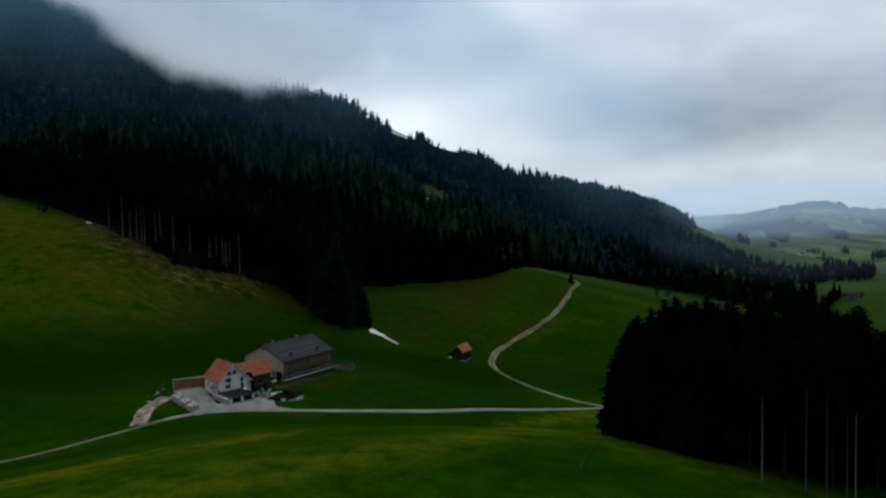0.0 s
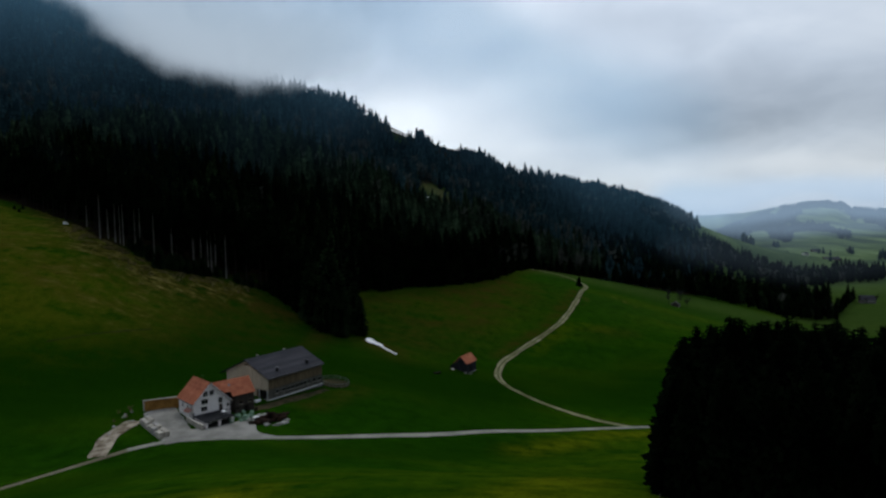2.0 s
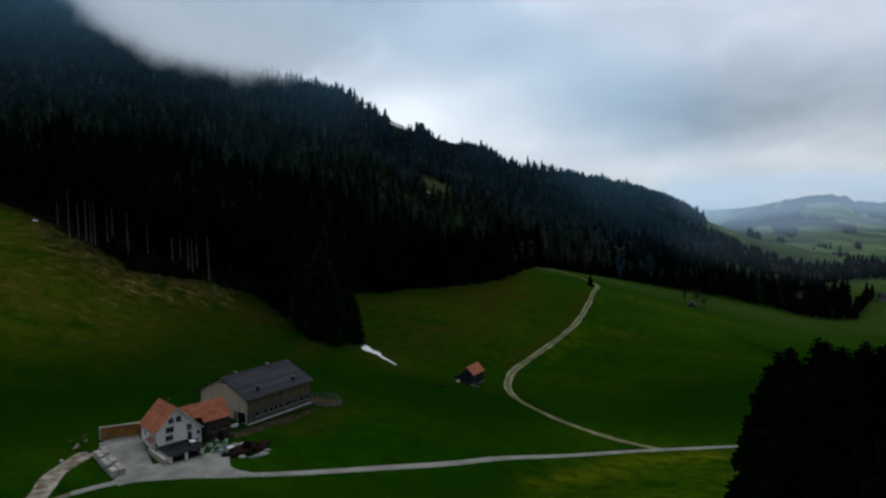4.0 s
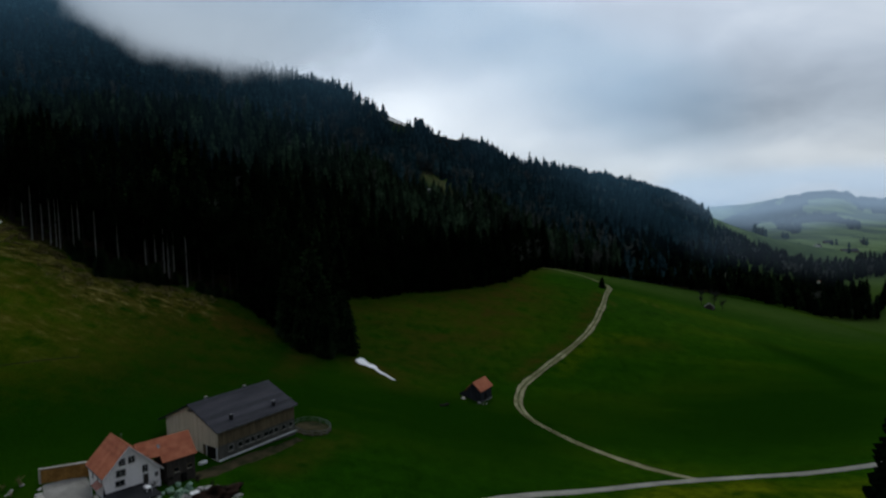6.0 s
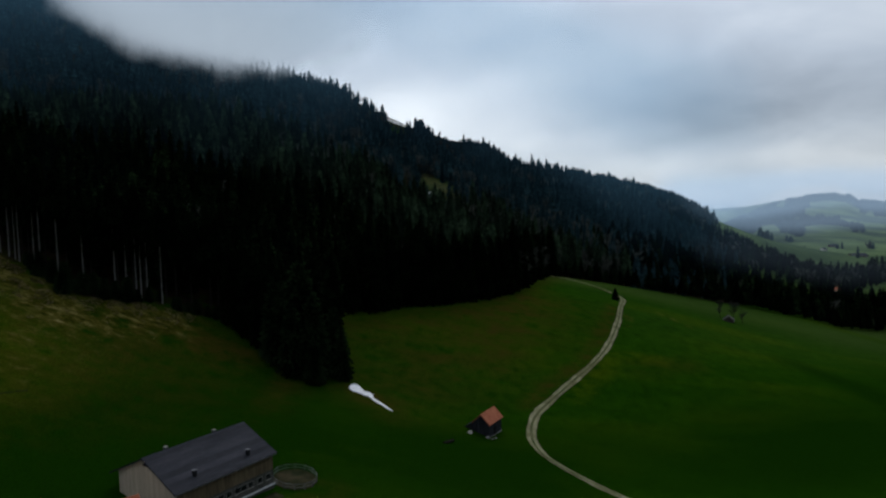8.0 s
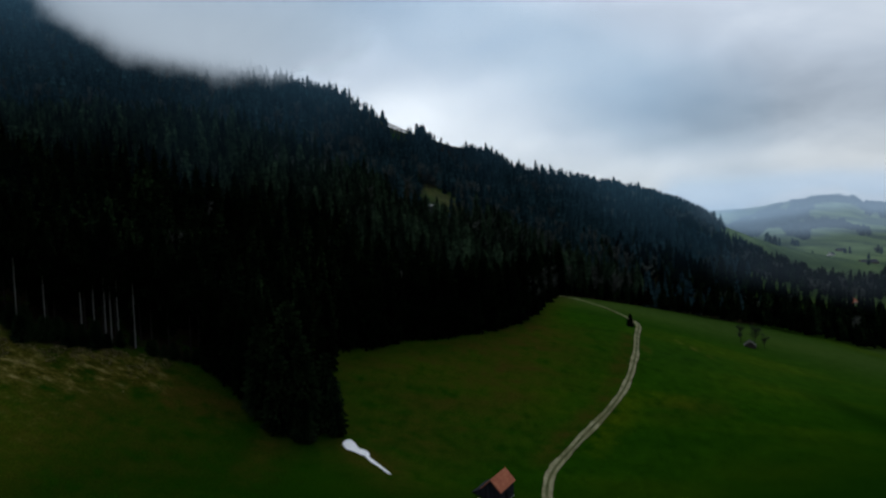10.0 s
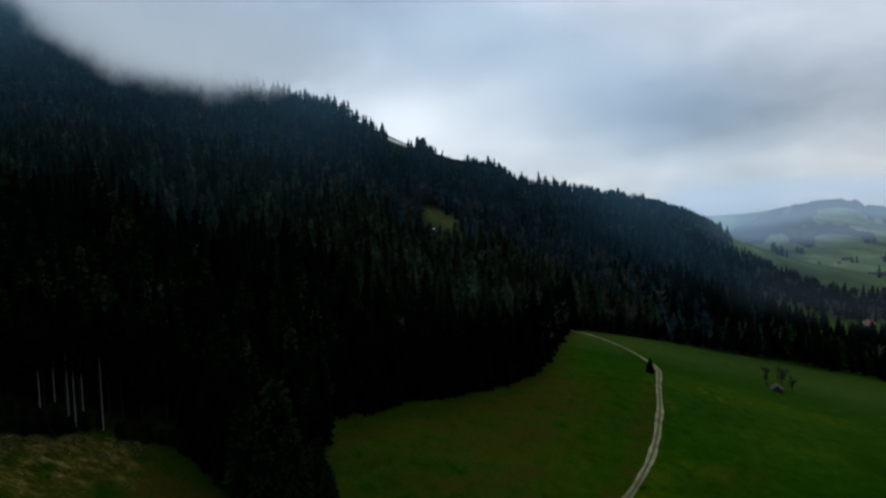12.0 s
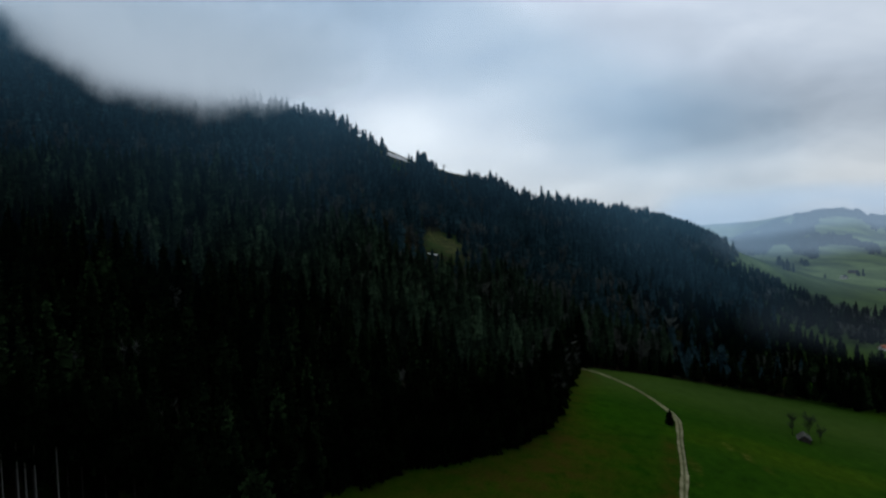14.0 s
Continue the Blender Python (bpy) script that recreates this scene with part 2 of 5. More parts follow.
GRASS = grass_mat()
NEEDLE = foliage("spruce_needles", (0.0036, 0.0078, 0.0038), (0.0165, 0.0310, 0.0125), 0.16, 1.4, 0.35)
NEEDLE_MIX = foliage("mixed_needles", (0.0135, 0.0255, 0.0160), (0.0420, 0.0690, 0.0400), 0.16, 1.2, 0.35)
# far needles are lighter and bluer: haze of the distance put into their colour
NEEDLE_HAZED = foliage("hazed_spruce_needles", (0.0120, 0.0300, 0.0385), (0.0350, 0.0725, 0.0860), 0.05, 0.3, 0.15)
TWIG = foliage("bare_twigs", (0.066, 0.068, 0.066), (0.108, 0.109, 0.104), 0.1, 1.0)
BARK_DARK = surface("dark_bark", (0.012, 0.011, 0.009), (0.03, 0.026, 0.023), 0.8, 7, 0.95, 0.6, 0.06, stretch=(1, 1, 0.25))
BARK_GREY = surface("grey_bark", (0.05, 0.048, 0.045), (0.10, 0.097, 0.092), 0.8, 7, 0.95, 0.6, 0.06, stretch=(1, 1, 0.25))
BARK = surface("pale_bark", (0.16, 0.155, 0.145), (0.30, 0.29, 0.275), 0.8, 7, 0.95, 0.6, 0.06, stretch=(1, 1, 0.25))
GRAVEL = surface("gravel", (0.135, 0.127, 0.062), (0.285, 0.270, 0.160), 0.22, 1.8, 0.95, 0.4, 0.05)
ASPHALT = surface("lane_surface", (0.205, 0.197, 0.165), (0.305, 0.293, 0.25), 0.12, 2.0, 0.9, 0.3, 0.03)
STRIP = surface("worn_grass", (0.055, 0.066, 0.022), (0.115, 0.115, 0.052), 0.25, 2.5, 0.95, 0.4, 0.05)
DEAD_GRASS = surface("dead_grass", (0.10, 0.080, 0.034), (0.27, 0.215, 0.115), 0.3, 2.5, 1.0, 0.2, 0.03)
SNOW = surface("old_snow", (0.90, 0.90, 0.91), (0.96, 0.96, 0.965), 0.4, 3, 0.7, 0.3, 0.1)

# ---- meshes from arrays ----
def part(name, bm, material, parent=None, label=""):
    """Links a bmesh as one mesh object under a thing or a part."""
    me = bpy.data.meshes.new(name)
    bm.normal_update()
    bm.to_mesh(me)
    bm.free()
    me.materials.append(material)
    ob = new(name, me)
    ob.parent = parent
    return tagged(ob, label)


def mesh_of(name, verts, faces, material, smooth_it=False):
    """A mesh from arrays: all faces with the same number of corners."""
    me = bpy.data.meshes.new(name)
    n, k = faces.shape
    me.vertices.add(len(verts))
    me.vertices.foreach_set("co", np.ascontiguousarray(verts, np.float32).ravel())
    me.loops.add(n * k)
    me.loops.foreach_set("vertex_index", np.ascontiguousarray(faces, np.int32).ravel())
    me.polygons.add(n)
    me.polygons.foreach_set("loop_start", np.arange(0, n * k, k, dtype=np.int32))
    me.materials.append(material)
    me.update(calc_edges=True)
    me.polygons.foreach_set("use_smooth", np.full(n, smooth_it))
    return me


# ---- the ground: one sheet to the horizon ----
def steps(core_lo, core_hi, core, lo, hi, grow=1.12):
    xs = list(np.arange(core_lo, core_hi + 0.1, core))
    d = core
    while xs[-1] < hi:
        d = min(d * grow, 160)
        xs.append(xs[-1] + d)
    d = core
    while xs[0] > lo:
        d = min(d * grow, 160)
        xs.insert(0, xs[0] - d)
    return np.array(xs)


def near_line(x, y, pts):
    """Distance from places to a polyline."""
    best = np.full(np.shape(x), 1e9)
    for (ax, ay), (bx, by) in zip(pts[:-1], pts[1:]):
        dx, dy = bx - ax, by - ay
        s = np.clip(((x - ax) * dx + (y - ay) * dy) / (dx * dx + dy * dy), 0, 1)
        best = np.minimum(best, np.hypot(x - ax - s * dx, y - ay - s * dy))
    return best


EDGE_X = (-700, -350, -245, -221, -200, -155, -120, -100, -80, -62, -50, -44, -26, -2, 15, 30, 64, 110, 160, 220, 270, 300, 340, 420, 560, 800)
EDGE_Y = (600, 440, 376, 358, 339, 288, 274, 289, 298, 288, 300, 332, 347, 357, 368, 386, 496, 505, 500, 497, 517, 540, 552, 640, 800, 1100)


def edge(x):
    """Where the forest begins."""
    return np.interp(x, EDGE_X, EDGE_Y)


def build_ground():
    xs = steps(-240, 240, 4, -4900, 4900, 1.035)
    ys = steps(-60, 540, 4, -2500, 4950, 1.035)
    X, Y = np.meshgrid(xs, ys)
    Z = land(X, Y)
    nx, ny = len(xs), len(ys)
    i = np.arange(ny - 1)[:, None] * nx + np.arange(nx - 1)[None, :]
    faces = np.stack([i, i + 1, i + nx + 1, i + nx], -1).reshape(-1, 4)
    me = mesh_of("ground", np.stack([X, Y, Z], -1).reshape(-1, 3), faces, GRASS, True)
    x, y = X.ravel(), Y.ravel()

    def lay(key, values):
        a = me.attributes.new(key, "FLOAT", "POINT")
        a.data.foreach_set("value", np.clip(values, 0, 1).astype(np.float32))

    def band(pts, width, much):
        return much * np.exp(-(near_line(x, y, pts) / width) ** 2)

    # the streaks along the near hill are brighter light, painted as yellow turf
    lay("yellow_and_lit", band([(-40, 88), (15, 130), (60, 205)], 26, 0.20) + band([(-75, 66), (-58, 78), (-41, 89), (-28, 94)], 6, 0.7) + band([(-24, 69), (-13, 72), (-3, 78), (5, 87), (18, 108)], 6, 0.6) + band([(-30, 66), (-45, 66)], 6, 0.3) + band([(20, 186), (50, 210), (75, 217)], 6, 0.5) + band([(26, 90), (40, 72), (54, 64)], 8, 0.45)
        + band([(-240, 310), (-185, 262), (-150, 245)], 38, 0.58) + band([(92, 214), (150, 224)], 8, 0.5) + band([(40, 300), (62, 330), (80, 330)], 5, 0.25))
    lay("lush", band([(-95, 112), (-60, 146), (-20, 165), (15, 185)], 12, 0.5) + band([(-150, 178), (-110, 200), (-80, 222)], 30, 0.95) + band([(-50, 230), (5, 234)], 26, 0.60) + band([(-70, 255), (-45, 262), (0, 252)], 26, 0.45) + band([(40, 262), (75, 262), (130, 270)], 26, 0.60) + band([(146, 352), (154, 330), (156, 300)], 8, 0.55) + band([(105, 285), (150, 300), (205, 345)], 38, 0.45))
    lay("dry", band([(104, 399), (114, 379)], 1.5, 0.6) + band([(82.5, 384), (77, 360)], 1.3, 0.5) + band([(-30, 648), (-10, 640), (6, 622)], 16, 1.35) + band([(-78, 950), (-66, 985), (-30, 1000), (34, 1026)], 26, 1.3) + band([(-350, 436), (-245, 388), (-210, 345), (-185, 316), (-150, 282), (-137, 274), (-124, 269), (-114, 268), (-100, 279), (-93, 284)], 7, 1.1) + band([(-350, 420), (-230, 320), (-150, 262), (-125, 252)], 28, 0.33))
    lay("brown", band([(-360, 400), (-260, 330), (-200, 280), (-150, 250), (-100, 262)], 34, 0.52) + 0.55 * np.exp(-((edge(x) - 14 - y) / 26) ** 2) * (x > -60) * (x < 70) + band([(-22, 285), (10, 315), (30, 345), (48, 372)], 20, 0.48) + band([(-36, 281), (-19, 266)], 5, 0.5) + band([(-97, 280), (-84, 283), (-72, 281)], 8, 0.9)
        + band([(-40, 196), (-30, 214)], 5, 0.5) + band([(-28, 592), (-8, 594), (0, 606)], 22, 1.5) + band([(-70, 930), (-66, 985), (4, 970), (34, 1026)], 26, 0.9) + band([(70, 322), (92, 330)], 7, 0.3) + band([(22, 290), (34, 306), (48, 323), (58, 339), (69, 364), (78, 391)], 3, 0.7))
    # paler, duller grass far to the right: haze put into the colour
    lay("pale", band([(70, 480), (120, 478), (180, 470), (235, 455)], 42, 0.85) + band([(95, 380), (150, 385), (210, 400)], 40, 0.20) + 0.95 * smooth((x - 235) / 60) * smooth((y - 470) / 60) * (y < 1000))
    litter = smooth((y - edge(x) + 4) / 8) * (y < 1500) * (1 - smooth((x - 0.36 * y) / (0.05 * y + 1)))
    glade = np.exp(-((x + 5) / 20) ** 2 - ((y - 634) / 28) ** 2) + np.exp(-(near_line(x, y, [(-78, 900), (-72, 985), (-48, 988), (-10, 1005), (36, 1030)]) / 24) ** 2)
    lay("litter", litter * (1 - np.clip(1.3 * glade, 0, 1)))
    # blend to the washed-out far colours, standing partly for haze; also dulls the glade
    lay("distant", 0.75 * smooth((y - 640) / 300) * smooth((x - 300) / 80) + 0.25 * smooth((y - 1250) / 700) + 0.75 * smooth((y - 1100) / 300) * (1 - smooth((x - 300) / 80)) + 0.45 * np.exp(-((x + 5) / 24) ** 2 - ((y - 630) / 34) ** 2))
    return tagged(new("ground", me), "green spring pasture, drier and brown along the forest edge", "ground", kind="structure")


build_ground()

# ---- lane and track ----
def curve_through(pts, step=2.0):
    """An even smooth line through points (x, y)."""
    p = np.array([pts[0], *pts, pts[-1]], float)
    out = []
    for a, b, c, d in zip(p[:-3], p[1:-2], p[2:-1], p[3:]):
        n = max(2, int(np.hypot(*(c - b)) / step))
        for s in np.arange(n) / n:
            out.append(0.5 * (2 * b + (c - a) * s + (2 * a - 5 * b + 4 * c - d) * s * s + (3 * b - a - 3 * c + d) * s ** 3))
    out.append(p[-1])
    return np.array(out)


def ribbon(name, pts, offsets, lift, material, wobble=0.12):
    """A strip laid on the ground along a line; offsets: its lengthwise edges, from left to right."""
    c = curve_through(pts)
    d = np.gradient(c, axis=0)
    d /= np.linalg.norm(d, axis=1)[:, None]
    side = np.stack([d[:, 1], -d[:, 0]], 1)
    rnd = np.random.RandomState(len(pts) * 7 + int(100 * abs(offsets[0])))
    rows = []
    for k, o in enumerate(offsets):
        j = np.convolve(rnd.normal(0, wobble, len(c) + 4), np.ones(5) / 5 * 2.2, "valid")[:len(c)] if k in (0, len(offsets) - 1) else 0
        q = c + side * (o + j)[:, None] if k in (0, len(offsets) - 1) else c + side * o
        z = land(q[:, 0], q[:, 1]) + (lift if k not in (0, len(offsets) - 1) else -0.06)
        rows.append(np.column_stack([q, z]))
    n, k = len(c), len(offsets)
    v = np.stack(rows, 1).reshape(-1, 3)
    i = np.arange(n - 1)[:, None] * k + np.arange(k - 1)[None, :]
    f = np.stack([i, i + 1, i + k + 1, i + k], -1).reshape(-1, 4)
    return new(name, mesh_of(name, v, f, material, True))


LANE = [(-128, 84), (-112, 107), (-96, 128), (-90, 137.5), (-83, 148), (-75, 158.5), (-68, 163), (-58, 165), (-46, 167), (-34, 172), (-15, 184.5), (-1, 193.5), (12, 202), (32, 211), (45, 217), (59, 222), (75, 225.5), (92, 228), (112, 232), (150, 240), (215, 255), (300, 300)]
TRACK = [(61, 222.5), (50, 230), (38, 240), (27, 251), (21, 260), (20, 271), (24, 285), (36.5, 303), (51.2, 321.5), (61.8, 338.5), (72.6, 363.5), (81.8, 391), (90.8, 418), (90.3, 437), (84.4, 463), (73.5, 485), (63.5, 494), (55.5, 506), (50, 520)]
LANE_DIRT = surface("earthy_lane_surface", (0.125, 0.108, 0.072), (0.205, 0.18, 0.13), 0.12, 2.0, 0.95, 0.4, 0.04)
tagged(ribbon("road", LANE[:6], [-1.15, -0.85, -0.35, 0.35, 0.85, 1.15], 0.09, LANE_DIRT, 0.16), "narrow earthy lane leading up to the farm", "road", kind="structure")
tagged(ribbon("road", LANE[5:], [-1.35, -1.05, -0.4, 0.4, 1.05, 1.35], 0.10, ASPHALT), "pale grey single-lane farm road across the pasture", "road", kind="structure")
tagged(ribbon("road", TRACK, [-1.4, -1.05, -0.5, 0.5, 1.05, 1.4], 0.09, GRAVEL, 0.34), "pale gravel track with two ruts winding up the pasture", "road", kind="structure")
tagged(ribbon("grass_strip", TRACK[2:], [-0.52, -0.3, 0.3, 0.52], 0.16, STRIP, 0.16), "strip of worn grass between the wheel ruts", "grass", kind="structure")

TRAIL = surface("trodden_turf", (0.010, 0.018, 0.003), (0.026, 0.030, 0.008), 0.2, 2, 1.0, 0.4, 0.05)
for pts in ([(-127, 211), (-116, 223), (-105, 234)],):
    tagged(ribbon("trail", pts, [-0.32, -0.15, 0.15, 0.32], 0.04, TRAIL, 0.12), "faint trodden cattle trail across the pasture", "trail", kind="structure")

# ---- trees ----
def conifer(seed, whorls, per, base, radius, detail, slim=1.0, full=0.92):
    """A spruce crown of height 1: a dark core and whorls of drooping branches. Returns points and triangles."""
    r = np.random.RandomState(seed)
    V, F = [], []

    def spread(s):
        return radius * (1 - s) ** full * (0.6 + 0.4 * min(1, s * 6)) + 0.007

    # the core: a ragged cone in tiers
    tiers, sides = (4, 6) if not detail else (7, 8)
    for k in range(tiers):
        s0, s1 = k / tiers, min(0.97, (k + 1.35) / tiers)
        o = len(V)
        for j in range(sides):
            a = 2 * math.pi * (j + r.uniform(-0.3, 0.3)) / sides
            q = spread(s0) * (r.uniform(0.50, 0.78) if detail else r.uniform(0.60, 1.05))
            V.append((q * math.cos(a), q * math.sin(a), base + (1 - base) * s0 - 0.35 * q * (1 - s0)))
        V.append((0, 0, base + (1 - base) * s1))
        for j in range(sides):
            F.append((o + j, o + (j + 1) % sides, o + sides))
    o = len(V)
    V.extend([(0.012, 0, 0.92), (-0.007, 0.010, 0.92), (-0.007, -0.010, 0.92), (0, 0, 1.0)])
    F.extend([(o, o + 1, o + 3), (o + 1, o + 2, o + 3), (o + 2, o, o + 3)])
    for k in range(whorls):
        s = (k + 0.3 * r.uniform(-1, 1)) / whorls
        z = base + (1 - base) * max(s, 0)
        reach = spread(max(s, 0)) * r.uniform(0.85, 1.15)
        n = max(4, int(per * (1 - 0.45 * s)))
        for j in range(n):
            a = 2 * math.pi * (j + 0.6 * r.uniform(-1, 1)) / n + k * 1.1
            q = reach * r.uniform(0.60, 1.25)
            z1 = z + r.uniform(-0.4, 0.4) / whorls
            drop = q * (0.55 - 0.75 * s + r.uniform(-0.15, 0.15))
            w = (min(q, 0.08) * r.uniform(0.34, 0.62) + 0.004) * slim
            ca, sa = math.cos(a), math.sin(a)
            o = len(V)

            def put(rr, ww, zz):
                V.append((rr * ca - ww * sa, rr * sa + ww * ca, zz))
            put(0, 0, z1 + 0.25 * q)
            if detail:
                put(q * 0.45, w, z1 - drop * 0.30 - w * 0.9)
                put(q * 0.45, -w, z1 - drop * 0.30 - w * 0.9)
                put(q * 0.55, 0, z1 - drop * 0.25 + w * 0.2)
                put(q * 0.85, w * 0.8, z1 - drop * 0.95 - w)
                put(q * 0.85, -w * 0.8, z1 - drop * 0.95 - w)
                put(q, 0, z1 - drop)
                F.extend([(o, o + 1, o + 3), (o, o + 3, o + 2), (o + 3, o + 4, o + 6), (o + 3, o + 6, o + 5)])
            else:
                put(q * 0.6, w * 1.2, z1 - drop * 0.6 - w * 0.8)
                put(q, 0, z1 - drop)
                put(q * 0.6, -w * 1.2, z1 - drop * 0.6 - w * 0.8)
                F.extend([(o, o + 1, o + 2), (o, o + 2, o + 3)])
    return np.array(V), np.array(F)


def stem(top, thick, sides=6, rings=4):
    """A tapering trunk of height top."""
    V, F = [], []
    for k in range(rings):
        s = k / (rings - 1)
        rr = thick * (1 - 0.85 * s) * (1.5 if k == 0 else 1)
        for j in range(sides):
            a = 2 * math.pi * j / sides
            V.append((rr * math.cos(a), rr * math.sin(a), (-0.04 if k == 0 else top * s)))
    for k in range(rings - 1):
        for j in range(sides):
            a, b = k * sides + j, k * sides + (j + 1) % sides
            F.extend([(a, b, b + sides), (a, b + sides, a + sides)])
    return np.array(V), np.array(F)


def bare_tree(seed, twigs=70):
    """A leafless broadleaf crown of height 1: thin limbs fanning up and out, with many fine twigs."""
    r = np.random.RandomState(seed)
    V, F = [], []

    def limb(a, b, w, fine=False):
        o = len(V)
        a, b = np.array(a), np.array(b)
        side = np.cross(b - a, r.normal(size=3))
        side /= np.linalg.norm(side) + 1e-9
        if fine:
            V.extend([a + w * side, a - w * side, b])
            F.append((o, o + 1, o + 2))
            return
        up = np.cross(side, b - a)
        up /= np.linalg.norm(up) + 1e-9
        for k in range(3):
            ang = 2 * math.pi * k / 3
            V.append(a + w * (math.cos(ang) * side + math.sin(ang) * up))
        V.append(b)
        F.extend([(o, o + 1, o + 3), (o + 1, o + 2, o + 3), (o + 2, o, o + 3)])

    limb((0, 0, -0.02), (0, 0, 0.8), 0.016)
    for k in range(14):
        z0 = r.uniform(0.22, 0.66)
        a = r.uniform(0, 6.28)
        ln = r.uniform(0.20, 0.36)
        tip = np.array((ln * math.cos(a) * 0.75, ln * math.sin(a) * 0.75, min(0.97, z0 + ln * 0.9)))
        limb((0, 0, z0), tip, 0.010)
        for j in range(twigs // 14):
            s = r.uniform(0.25, 1)
            q = np.array((0, 0, z0)) * (1 - s) + tip * s
            limb(q, q + np.array((r.normal(0, 0.08), r.normal(0, 0.08), r.uniform(0.02, 0.14))), 0.0075, True)
    return np.array(V), np.array(F)


def scatter(name, templates, places, material, label, category, least=0.10, much=0.90, inner_shade=0.35):
    """One object of many trees; places: rows of x, y, z, height, girth, turn, which template."""
    VV, FF, TT, o = [], [], [], 0
    rnd = np.random.RandomState(len(places))
    for x, y, z, h, g, a, k in places:
        V, F = templates[int(k)]
        c, s = math.cos(a), math.sin(a)
        W = np.empty_like(V)
        W[:, 0] = x + h * g * (V[:, 0] * c - V[:, 1] * s)
        W[:, 1] = y + h * g * (V[:, 0] * s + V[:, 1] * c)
        W[:, 2] = z + h * V[:, 2]
        VV.append(W)
        FF.append(F + o)
        # shade inside the crown is painted: tone falls from the tips inwards
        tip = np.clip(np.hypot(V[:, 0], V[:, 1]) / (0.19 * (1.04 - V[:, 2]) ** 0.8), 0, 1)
        TT.append(((least + much * rnd.uniform() ** 1.6) * (inner_shade + (1 - inner_shade) * tip ** (1 if inner_shade > 0.3 else 2))).astype(np.float32))
        o += len(V)
    ob = new(name, mesh_of(name, np.concatenate(VV), np.concatenate(FF), material))
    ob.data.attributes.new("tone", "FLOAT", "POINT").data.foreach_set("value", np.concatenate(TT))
    return tagged(ob, label, category, kind="stuff")


def glade_at(x, y):
    return ((x + 12) / 16) ** 2 + ((y - 618) / 36) ** 2 < 1 + 0.9 * noise.noise(Vector((x / 11.0, y / 14.0, 2.0))) or near_line(x, y, [(-65, 938), (-67, 975), (-67, 1000)]) < 12.5 or near_line(x, y, [(2, 965), (5, 1030)]) < 20


BELT_X, BELT_BACK = (130, 200, 260, 300, 335), (705, 676, 646, 622, 590)
RISE_X, RISE_FRONT, RISE_BACK = (320, 413, 458, 475, 520, 560, 640, 720), (740, 745, 756, 764, 784, 796, 806, 840), (900, 1015, 1040, 1020, 965, 930, 890, 860)


def in_forest(x, y, r):
    """Whether a place lies under the mountain forest or one of the woods in the valley."""
    crest = np.interp(x, ALONG, CREST)
    if y < edge(x) + 3 or (y > crest + 25 and x < 0.44 * y) or glade_at(x, y):
        return False
    patch = noise.noise(Vector((x / 34.0, y / 48.0, 3.1)))
    if x < 335 and y < np.interp(x, BELT_X, BELT_BACK) + 14 * patch:
        return True
    if x < (0.405 - 0.00005 * max(0, y - 950)) * y + 14 * math.sin(y / 60.0) + r.normal(0, 6) and (y > 740 or x < 304):
        return True
    if x > 318 and np.interp(x, RISE_X, RISE_FRONT) + 10 * patch < y < np.interp(x, RISE_X, RISE_BACK) + 12 * patch and x < 720:
        return patch > -0.42
    if 590 < y < 745 and x < 312 + 9 * patch:
        return True
    if x > 308 and 618 < y < 734:
        return False
    if y < 740:
        return x < 0.95 * y and noise.noise(Vector((x / 19.0, y / 19.0, 8.1))) > (0.05 if x < 430 and y < 604 else 0.50)
    return x < 0.75 * y and noise.noise(Vector((x / 40.0, y / 40.0, 1.7))) > (0.63 if y < 1300 else 0.48)


